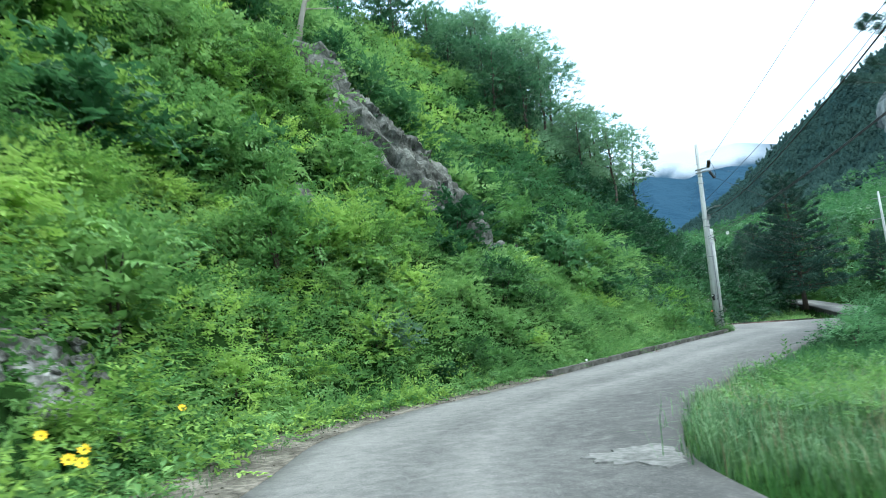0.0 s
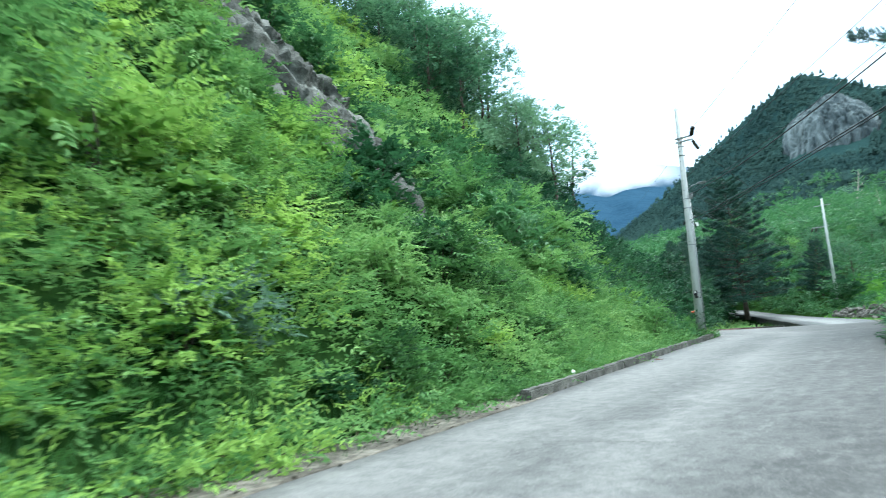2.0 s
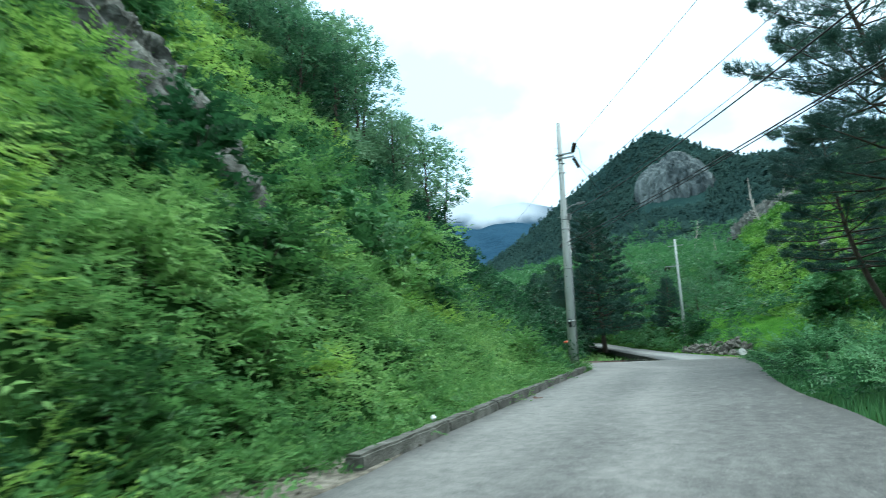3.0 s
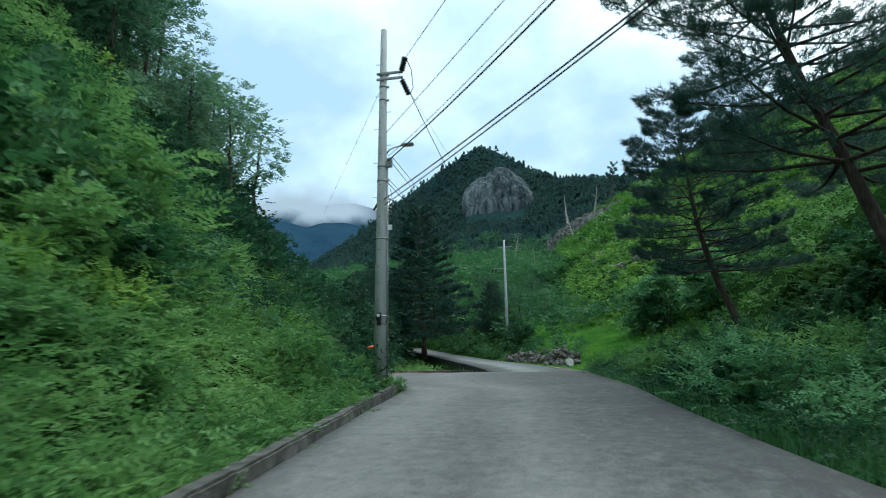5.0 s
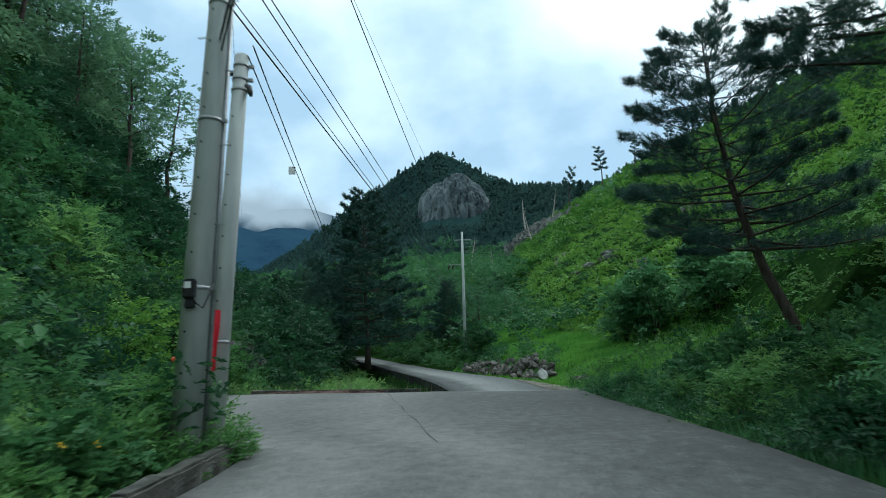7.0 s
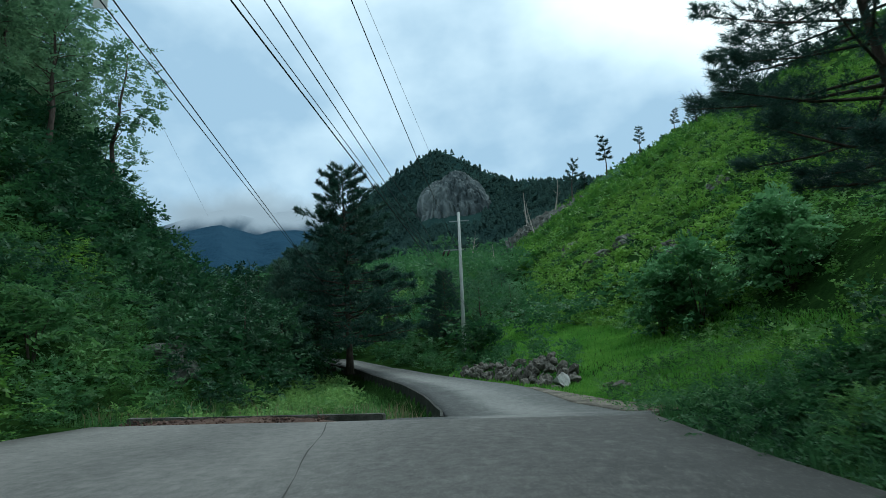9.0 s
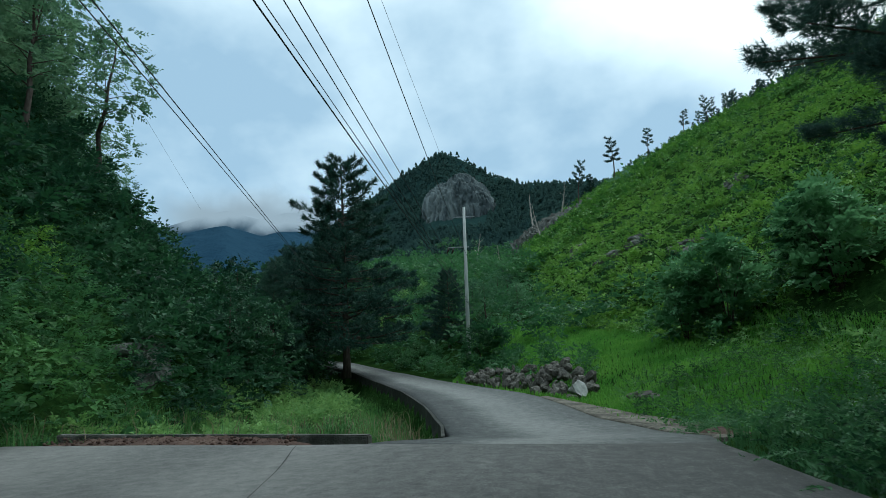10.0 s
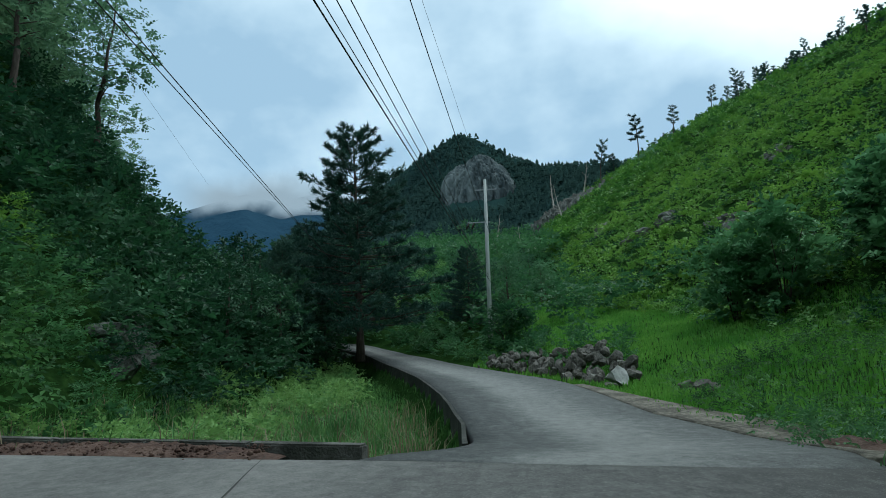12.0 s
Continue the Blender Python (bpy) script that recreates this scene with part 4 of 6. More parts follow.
for x, y, s in ((80.5, 27.8, 0.72), (84, 30, 0.72), (88.5, 28.8, 0.75), (76.5, 27.2, 0.66), (90.5, 32, 0.75), (95, 31.5, 0.8), (72.5, 27.0, 0.62), (93, 36, 0.75), (86.5, 33.5, 0.7), (69, 26.4, 0.6), (98, 35, 0.8), (82, 32.5, 0.68)):
    o = copy_thing(TREES[3], pose(x, y, float(ground_z(x, y)) - 0.2, 0, 0, 67 * x))
    o.matrix_basis = pose(x, y, float(ground_z(x, y)) - 1.2 * s, 0, 0, 67 * x) @ Matrix.Diagonal((s, s, s, 1))
    tagged(o, "dark tree in the wooded valley bottom", group="trees in the valley")

# small bushy trees standing out of the scrub
YOUNG = [shrub_kind("small_tree", 44, 2.1, 4.4, 13, 210, 0.5, 9, 0.24, 0.12, F_MID, "rounded bushy young tree standing out of the scrub", 4, 0.65, 0.2),
         shrub_kind("small_tree", 45, 2.0, 3.8, 12, 210, 0.5, 9, 0.22, 0.12, F_DEEP, "dark bushy young tree standing out of the scrub", 4, 0.65, 0.2)]
for i, (x, y, s) in enumerate(((30.5, 21.5, 1.1), (29, 22.5, 0.9), (35, 24, 1.1), (21.2, 29.4, 1.1), (39, 26, 1.0), (12.5, 27.5, 0.95), (8, 24, 0.8), (24, 29, 1.0), (31, 29, 1.1), (44, 27, 1.0), (5.5, 19.5, 0.7), (20.0, 31.0, 0.9), (48, 27.5, 0.9), (53, 25.6, 0.75), (37.5, 21.5, 0.7), (27.5, 17.0, 0.55))):
    m = pose(x, y, float(ground_z(x, y)) - 0.15, 0, 0, 90 * i)
    o = YOUNG[i % 2] if i < 2 else copy_thing(YOUNG[i % 2], m)
    o.matrix_basis = m @ Matrix.Diagonal((s, s, s, 1))
    tagged(o, group="young trees on the slope")

# young trees over the road bank and up the valley side
valley_side = spaced(area_points(np.random.default_rng(101), 700, 92, 185, 10, 52), 4.2, rng)
valley_side = valley_side[(foot_distance(valley_side[:, 0], valley_side[:, 1], FAR_R) < -3) & (foot_distance(valley_side[:, 0], valley_side[:, 1], RIGHT_FOOT) > 1)][:70]
for j, (x, y) in enumerate(valley_side):
    src, s = ((YOUNG[0], 0.75), (YOUNG[1], 0.95), (TREES[2], 0.6), (valley_pine, 0.34))[(0, 1, 2, 1, 3, 0, 2)[j % 7]]
    s *= rng.uniform(0.75, 1.25)
    m = pose(x, y, float(ground_z(x, y)) - 0.15, 0, 0, rng.uniform(0, 360))
    o = copy_thing(src, m)
    o.matrix_basis = m @ Matrix.Diagonal((s, s, s, 1))
    tagged(o, "young tree standing in the scrub of the valley side", group="young trees on the valley side")

# ---- right hill: herbs over a cleared slope ----
tuft = [crown_arrays(s, 0.80, 0.55, 4, 13, 0.30, 5, 0.22, 0.14, 0.1, 2) for s in (51, 52, 53)]
rx, ry = rng.uniform(48, 330, 90000), -rng.uniform(0, 1, 90000) ** 1.5 * 105 + 9
dr = -foot_distance(rx, ry, RIGHT_FOOT)
keep = (dr > -1) & (rng.uniform(0, 1, 90000) < np.clip(60 / np.hypot(rx - 42, ry - 11), 0.05, 1) ** 1.2)
slope = np.stack([rx, ry], -1)[keep][:6000]
far = np.hypot(slope[:, 0] - 42, slope[:, 1] - 11)
close = far < 42
near_slope = spaced(area_points(rng, 6000, 42, 88, -26, 4), 0.85, rng)
nd = -foot_distance(near_slope[:, 0], near_slope[:, 1], RIGHT_FOOT)
near_slope = near_slope[(nd > -1) & (nd < 20)]
mid_slope = spaced(area_points(rng, 12000, 70, 165, -48, 8), 1.2, rng)
md = -foot_distance(mid_slope[:, 0], mid_slope[:, 1], RIGHT_FOOT)
mid_slope = mid_slope[(md > -1) & (md < 42)]
run = waves(mid_slope[:, 0] * 0.35 + mid_slope[:, 1] * 0.5, mid_slope[:, 0] * 0.9 - mid_slope[:, 1] * 0.8, 3.0, 6.0) + 0.5 * waves(mid_slope[:, 0], mid_slope[:, 1], 2.0, 7.0)
thicket("hillside_herbs", 39, mid_slope[run > -0.35], (tuft, (0.8, 1.5), F_SLOPE), "low yellow-green herbs covering the cleared hillside", "plants")
thicket("hillside_herbs", 41, mid_slope[run <= -0.35], (tuft, (0.7, 1.3), F_DEEP), "low dark herbs in runs over the cleared hillside", "plants")
fine_tuft = [crown_arrays(s, 0.8, 0.5, 4, 14, 0.30, 5, 0.16, 0.10, 0.1, 2) for s in (54, 55, 56)]
thicket("hillside_herbs", 42, near_slope[::3], (fine_tuft, (0.8, 1.6), F_MID), "green leafy herbs low on the cleared hillside", "plants")
near_slope = np.concatenate([near_slope[1::3], near_slope[2::3]])
thicket("hillside_herbs", 34, near_slope, (fine_tuft, (0.7, 1.4), F_SLOPE), "bright leafy herbs low on the cleared hillside", "plants")
far_tuft = [crown_arrays(s, 0.8, 0.5, 3, 7, 0.36, 3, 0.36, 0.24, 0.1, 1) for s in (57, 58, 59)]
thicket("hillside_herbs", 12, slope[(far < 110) & ~close], (far_tuft, (0.6, 1.4), F_SLOPE), "bright herbs and saplings on the cleared hillside", "plants")
thicket("hillside_herbs", 13, slope[far >= 110], (far_tuft, (1.2, 3.0), F_SLOPE), "bright herbs and saplings on the cleared hillside", "plants")

sap = slope[(rng.uniform(0, 1, len(slope)) < 0.05)]
thicket("saplings", 33, sap, (far_bush, (0.28, 0.75), F_DEEP), "dark young saplings dotted over the cleared hillside", "saplings")
scrub = spaced(area_points(rng, 5000, 88, 330, -4, 110), lambda p: 2.2 + 0.02 * (p[0] - 88), rng)
sf = foot_distance(scrub[:, 0], scrub[:, 1], FAR_R)
scrub = scrub[~((np.abs(scrub[:, 0] - 258) < 50) & (np.abs(scrub[:, 1] - 11 - (scrub[:, 0] - 258) * 0.19) < 6))]
sf = foot_distance(scrub[:, 0], scrub[:, 1], FAR_R)
scrub = scrub[((sf < -2) | (foot_distance(scrub[:, 0], scrub[:, 1], FAR_L) > 2)) & (foot_distance(scrub[:, 0], scrub[:, 1], RIGHT_FOOT) > -3)]
scrub_far = scrub[:, 0] > 150
thicket("scrub", 14, scrub[~scrub_far][::2], (far_bush, (0.7, 1.5), F_DEEP), "dark scrub on the valley side above the road")
thicket("scrub", 35, scrub[~scrub_far][1::2], (far_bush, (0.7, 1.5), F_DEEP), "dark green scrub on the valley side above the road")
thicket("scrub", 15, scrub[scrub_far], (far_bush, (1.6, 3.2), F_DEEP), "dark scrub and young trees up the valley")

# ---- mountains ----
def crest_point(a, r):
    return 42 + r * np.cos(np.radians(a)), 11.6 + r * np.sin(np.radians(a))


def ridge(name, mat, rows, start, label, seed, rough, power=1.1):
    """A mountain from bearing, elevation angle and distance of its crest, as seen from the turning place."""
    rows = np.array(rows, float)
    a = np.linspace(rows[0, 0], rows[-1, 0], 150)
    e, d = np.interp(a, rows[:, 0], rows[:, 1]), np.interp(a, rows[:, 0], rows[:, 2])
    top = 2.5 + d * np.tan(np.radians(e))
    t = np.concatenate([np.linspace(0, 1, 60), 1 + np.linspace(0, 0.5, 10)[1:]])
    r = start * d[:, None] + (1 - start) * d[:, None] * t[None]
    x, y = crest_point(a[:, None], r)
    fx, fy = crest_point(a, start * d)
    foot = ground_z(fx, fy)[:, None] - 4
    up = np.where(t <= 1, np.clip(t, 0, 1) ** power, 1 - 1.4 * (t - 1))[None]
    z = foot + (top[:, None] - foot) * up
    wobble = np.sin(np.pi * np.clip(t, 0, 1))[None]
    z = z + rough * waves(x, y, rough * 9, seed) * wobble + rough * 0.4 * waves(x, y, rough * 3, seed + 2) * (0.15 + wobble)
    n, m = z.shape
    ii = np.arange(n * m).reshape(n, m)
    q = np.stack([ii[:-1, :-1], ii[:-1, 1:], ii[1:, 1:], ii[1:, :-1]], -1).reshape(-1, 4)
    grid = np.stack([x, y, z], -1)
    ob = mesh_np(name, grid.reshape(-1, 3), q, mat, smooth=True)
    return tagged(ob, label, "mountain", kind="structure"), grid


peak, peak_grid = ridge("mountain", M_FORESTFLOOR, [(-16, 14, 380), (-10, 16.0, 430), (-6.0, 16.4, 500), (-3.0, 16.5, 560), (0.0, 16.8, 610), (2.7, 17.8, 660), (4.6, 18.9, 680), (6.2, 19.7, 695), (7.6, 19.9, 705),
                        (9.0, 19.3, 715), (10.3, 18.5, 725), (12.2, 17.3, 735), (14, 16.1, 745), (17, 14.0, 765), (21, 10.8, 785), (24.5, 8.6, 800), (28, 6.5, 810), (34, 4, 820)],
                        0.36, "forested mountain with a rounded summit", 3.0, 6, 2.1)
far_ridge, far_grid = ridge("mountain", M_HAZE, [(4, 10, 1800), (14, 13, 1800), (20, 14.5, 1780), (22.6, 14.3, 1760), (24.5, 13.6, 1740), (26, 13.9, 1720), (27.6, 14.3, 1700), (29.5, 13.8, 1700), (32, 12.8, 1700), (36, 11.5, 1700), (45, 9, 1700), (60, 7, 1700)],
                            0.5, "far wooded ridge, haze painted in as blue, under low cloud", 5.0, 14, 1.0)

# conifers over the mountain
def cones(points, seed, size):
    r = np.random.default_rng(seed)
    m, k = len(points), 6
    h = size * r.uniform(0.6, 1.3, m)
    a = np.arange(k) / k * 6.283
    vs = []
    for low, wide_at, top in ((0.0, 0.46, 0.72), (0.42, 0.34, 1.0)):
        rad = h[:, None] * wide_at * r.uniform(0.6, 1.3, (m, k))
        ring = np.stack([np.cos(a) * rad, np.sin(a) * rad, (low + r.uniform(-0.08, 0.08, (m, k))) * h[:, None]], -1) + points[:, None]
        tip = points[:, None] + np.stack([0 * h, 0 * h, h * top], -1)[:, None]
        vs.append(np.concatenate([ring, tip], 1))
    v = np.concatenate(vs, 1)
    f = np.array([[o + i, o + (i + 1) % k, o + k] for o in (0, k + 1) for i in range(k)])
    return v.reshape(-1, 3), (f[None] + (np.arange(m) * (2 * k + 2))[:, None, None]).reshape(-1, 3)


g = peak_grid[5:, 24:62].reshape(-1, 3)
pick = g[rng.integers(0, len(g), 30000)] + np.concatenate([rng.uniform(-6, 6, (30000, 2)), rng.uniform(-1.6, 0.0, (30000, 1))], 1)
pick = pick[(np.hypot(pick[:, 1] - 73, np.maximum(pick[:, 2] - 150, -1e9) * 0.6) > 32) | (pick[:, 0] > 665) | (pick[:, 2] < 128)]
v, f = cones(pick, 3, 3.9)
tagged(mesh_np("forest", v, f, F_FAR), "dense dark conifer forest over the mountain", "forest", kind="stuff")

low = peak_grid[5:, 2:34].reshape(-1, 3)
low = low[rng.integers(0, len(low), 1300)] + np.concatenate([rng.uniform(-4, 4, (1300, 2)), rng.uniform(-0.6, 0, (1300, 1))], 1)
v, f = scatter_arrays(*far_bush[0], low[:800], rng.uniform(0, 6.28, 800), rng.uniform(1.6, 3.6, 800))
tagged(mesh_np("scrub", v, f, F_RIDGE), "dull green scrub on the lower mountain side", "scrub", kind="stuff")
v, f = scatter_arrays(*far_bush[1], low[800:], rng.uniform(0, 6.28, 500), rng.uniform(1.6, 4.2, 500))
tagged(mesh_np("scrub", v, f, F_DEEP), "dark scrub on the lower mountain side", "scrub", kind="stuff")

# bare rock dome under the summit
bm = bmesh.new()
bmesh.ops.create_icosphere(bm, subdivisions=6, radius=1)
for vtx in bm.verts:
    c = vtx.co.copy()
    side = Vector((c.x * 5, c.y * 6, c.z * 0.7)) + Vector(noise.noise_vector(c * 3)) * 0.5
    crack = -0.05 * max(0, 1 - abs(noise.noise(side)) * 6) - 0.04 * max(0, 1 - abs(noise.noise(side * 2.3)) * 5) + noise.noise(c * 1.9) * 0.12 + noise.noise(Vector((c.x * 18, c.y * 20, c.z * 5))) * 0.03
    c.z = math.copysign(abs(c.z) ** 0.8, c.z)
    flat = math.sqrt(max(1 - c.z * c.z, 1e-4)) if c.z < 0 else 1.0
    c = Vector((c.x / flat, c.y / flat, c.z)) * (1 + crack)
    vtx.co = Vector((c.x * 56, c.y * 45 * (1 - 0.12 * max(c.z, 0)), c.z * 62))
cliff = part("cliff", bm, M_CLIFF)
cliff.matrix_basis = pose(656, 73, 137)
tagged(cliff, "bare grey granite dome streaked by cracks", "cliff", kind="structure")


# ---- poles ----
def utility_pole(name, height, r0, r1, label):
    root = empty(name)
    bm = bmesh.new()
    tube(bm, [(0, 0, -0.6), (0, 0, height * 0.5), (0, 0, height)], [r0 * 1.02, (r0 + r1) / 2, r1], 20)
    part("shaft", bm, M_POLE, root)
    return tagged(root, label, "utility pole")


pole = utility_pole("utility_pole", 11.25, 0.195, 0.10, "tall grey concrete utility pole with insulators and a lamp")
pole.matrix_basis = pose(34.27, 14.32, 1.17, 0, 2.9, 0)
pole_b = utility_pole("utility_pole", 6.15, 0.155, 0.115, "short grey concrete pole beside a taller one")
pole_b.matrix_basis = pose(35.64, 14.68, 1.2, 0, 3.8, 0)
pole_c = utility_pole("utility_pole", 13, 0.19, 0.11, "pale concrete utility pole rising from bushes")
pole_c.matrix_basis = pose(87, 15.65, 2.2)


# ---- kerb and low walls ----
kerb = tagged(empty("kerb"), "mossy concrete kerb along the road edge", "kerb", kind="structure")
KERB = [(14.2, 10.95), (20, 11.8), (25, 12.5), (30, 13.2), (35, 13.9)]
kn = 7
for i in range(kn):
    a, b = (np.array([np.interp(14.2 + 20.8 * q, [p[0] for p in KERB], [p[c] for p in KERB]) for c in (0, 1)]) for q in (i / kn, (i + 1) / kn))
    mid, ln = (a + b) / 2, np.hypot(*(b - a))
    bm = bmesh.new()
    box(bm, (ln - 0.01, 0.22, 0.40), bevel=0.03)
    bmesh.ops.subdivide_edges(bm, edges=[e for e in bm.edges if abs(e.verts[0].co.x - e.verts[1].co.x) > 1], cuts=16)
    for vtx in bm.verts:
        vtx.co += Vector(noise.noise_vector(vtx.co * 3 + Vector((i * 7.3, 0, 0)))) * 0.014 + Vector(noise.noise_vector(vtx.co * 11 + Vector((i * 3.1, 0, 0)))) * 0.012
    k = part("kerb_stone", bm, M_KERB, kerb)
    ang = math.degrees(math.atan2(b[1] - a[1], b[0] - a[0]))
    slope_k = math.degrees(math.atan2(float(road_z(b[0]) - road_z(a[0])), ln))
    k.matrix_basis = pose(mid[0] - 0.02, mid[1] + 0.12, float(road_z(mid[0])) - 0.03 + rng.uniform(-0.012, 0.012), 0, -slope_k, ang)

low_wall = tagged(empty("low_wall"), "low grey concrete edging wall at the turning place", "wall", kind="structure")
for i in range(4):
    bm = bmesh.new()
    box(bm, (0.22, 1.78, 0.7), bevel=0.025)
    for vtx in bm.verts:
        vtx.co += Vector(noise.noise_vector(vtx.co * 3 + Vector((0, i * 5.1, 0)))) * 0.015
    k = part("wall_block", bm, M_KERB, low_wall)
    k.matrix_basis = pose(50.78 + 0.22 * i, 15.05 + 1.79 * i, 0.93, 0, 0, -7)


def wall_line(name, line, top_lift, depth, thick, mat, label):
    bm = bmesh.new()
    rows = []
    for i in range(len(line) * 6 - 5):
        a, b = np.array(line[min(i // 6, len(line) - 1)]), np.array(line[min(i // 6 + 1, len(line) - 1)])
        p = a + (b - a) * (i % 6) / 6
        d = unit(np.array(line[min(i // 6 + 1, len(line) - 1)]) - np.array(line[min(i // 6, len(line) - 2)]))
        nrm = np.array([-d[1], d[0]])
        z = float(road_z(p[0])) + top_lift
        rows.append([bm.verts.new((*(p + nrm * o), z + h)) for o, h in ((0.0, -0.3), (0.0, 0), (thick, 0), (thick * 1.3, -depth))])
    for r0, r1 in zip(rows, rows[1:]):
        for j in range(3):
            bm.faces.new((r0[j], r1[j], r1[j + 1], r0[j + 1]))
    bm.faces.new(rows[0])
    bm.normal_update()
    return tagged(part(name, bm, mat), label, "wall", kind="structure")


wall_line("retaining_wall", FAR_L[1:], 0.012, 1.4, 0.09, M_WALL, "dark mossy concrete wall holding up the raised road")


# ---- grass ----
def grass(name, seed, pts, length, width, mat, label, bend=0.5):
    r = np.random.default_rng(seed)
    v, f = blades(on_ground(pts[:, 0], pts[:, 1], -0.02), r, length, width, bend)
    return tagged(mesh_np(name, v, f, mat), label, "grass", kind="stuff")


def area(seed, n, x0, x1, y0, y1, test):
    r = np.random.default_rng(seed)
    p = np.stack([r.uniform(x0, x1, n), r.uniform(y0, y1, n)], -1)
    return p[test(p[:, 0], p[:, 1])]


dist_fl = lambda x, y: foot_distance(x, y, FAR_L)
floor_grass = area(61, 20000, 50.95, 82, 13, 27, lambda x, y: (dist_fl(x, y) > 0.16) & (foot_distance(x, y, LEFT_FOOT) < 1))
grass("grass", 61, floor_grass, 0.5 * np.clip(dist_fl(*floor_grass.T) / 2.0, 0.6, 1), 0.012, F_GRASS, "tall wild grass in the hollow beside the road")
hollow = area(71, 820, 51.2, 66, 13.2, 24, lambda x, y: (dist_fl(x, y) > 0.5) & (foot_distance(x, y, LEFT_FOOT) < 0.5))
hp = np.repeat(hollow, 42, 0) + np.random.default_rng(72).normal(0, 0.14, (len(hollow) * 42, 2))
grass("grass", 73, hp, np.repeat(np.random.default_rng(75).uniform(0.5, 1.15, len(hollow)) * np.clip(dist_fl(*hollow.T) / 2.2, 0.5, 1), 42), 0.013, F_GRASS, "tall arching grass tufts behind the low wall", 1.0)
grass("dry_grass", 74, hp[::22], 1.2, 0.015, F_STRAW, "pale seed heads among the tall grass", 1.0)
grass("grass", 62, area(62, 95000, 52, 105, -1, 16, lambda x, y: (foot_distance(x, y, FAR_R) < -0.6) & (foot_distance(x, y, RIGHT_FOOT) > -3)), 0.28, 0.028, F_MEADOW, "lush grass on the meadow bench")
grass("grass", 63, line_points(LEFT_FOOT, rng, 22000, -0.55, 1.3, -8, 36), 0.32, 0.008, F_GRASS, "green grass along the roadside verge")
grass("dry_grass", 64, line_points(LEFT_FOOT, rng, 7000, -0.75, 0.6, -10, 20), 0.22, 0.007, F_STRAW, "dry straw and dead stalks at the road edge", 0.9)
tuft_at = area(65, 260, 5, 15, -4, 5.4, lambda x, y: (foot_distance(x, y, NEAR_R) < -0.12))
own = np.random.default_rng(66)
for n_, (x0_, x1_, ln_, seed_) in enumerate(((0, 9.2, 0.88, 67), (9.2, 15, 0.62, 68))):
    c_ = tuft_at[(tuft_at[:, 0] >= x0_) & (tuft_at[:, 0] < x1_)]
    p_ = np.repeat(c_, 120, 0) + own.normal(0, 0.21, (len(c_) * 120, 2))
    grass("grass", seed_, p_, ln_ * np.repeat(own.uniform(0.3, 1.2, len(c_)), 120), 0.007, F_REED, "tall arching roadside grass in tufts", 1.3)
    grass("dry_grass", seed_ + 10, p_[::17], ln_ * 0.9, 0.007, F_STRAW, "dry stalks among the roadside grass", 0.8)
grass("grass", 69, area(69, 16000, 3, 15, -4, 5.4, lambda x, y: (foot_distance(x, y, NEAR_R) < -0.02) & (foot_distance(x, y, NEAR_R) > -1.6)), 0.38, 0.006, F_GRASS, "short grass along the edge of the slab")
# the shade under the pines is put into this grass by darker leaves
grass("grass", 66, area(66, 36000, 14, 50, 0, 8.3, lambda x, y: (foot_distance(x, y, NEAR_R) < -0.05)), 0.4, 0.012, F_DEEP, "grass below the roadside pines, shade put into its green")


weeds = tuft_at[(tuft_at[:, 0] > 7.5) & (foot_distance(tuft_at[:, 0], tuft_at[:, 1], NEAR_R) < -0.9)]
thicket("roadside_weeds", 104, weeds, (herb, (0.9, 1.7), F_MID), "leafy green weeds among the roadside grass", "weeds")


# ---- rocks ----
def boulder(seed, size, mat, name="boulder", rough=0.35, cuts=5, fine=3):
    """An angular stone: a ball cut by planes and roughened."""
    bm = bmesh.new()
    bmesh.ops.create_icosphere(bm, subdivisions=fine, radius=1)
    r = random.Random(seed)
    planes = [(Vector((r.gauss(0, 1), r.gauss(0, 1), r.gauss(0, 1))).normalized(), r.uniform(0.45, 0.8)) for _ in range(cuts + 4)]
    for vtx in bm.verts:
        c = vtx.co
        for n_, d_ in planes:
            k = c.dot(n_)
            if k > d_:
                c -= n_ * (k - d_)
        c += Vector(noise.noise_vector(c * 2.5 + Vector((seed, 0, 0)))) * rough * 0.25
        vtx.co = Vector((c.x * size[0], c.y * size[1], c.z * size[2]))
    return part(name, bm, mat)


def outcrop(seed, centre, along, width, height, mat, label, pieces):
    """A broken rock face: many angular blocks bedded in the slope."""
    root = tagged(empty("rock_outcrop", pose(*centre)), label, "rock")
    r = random.Random(seed)
    shapes = [boulder(seed * 10 + i, (1, 1, 1), mat, "rock_block") for i in range(4)]
    for i in range(pieces):
        ob = shapes[i] if i < 4 else new("rock_block", shapes[i % 4].data)
        ob.parent = root
        u, w = r.uniform(-1, 1), r.uniform(-1, 1)
        x = centre[0] + along[0] * u + r.gauss(0, width * 0.35)
        y = centre[1] + along[1] * u + w * width * 0.6
        k = r.uniform(0.35, 1.0) * height
        ob.matrix_basis = Matrix.LocRotScale((x - centre[0], y - centre[1], float(ground_z(x, y)) - centre[2] + 0.12 * k), Euler((r.uniform(-0.5, 0.5), r.uniform(-0.5, 0.5), r.uniform(0, 6.28))), (k * 1.25, k, k * 0.8))
    return root


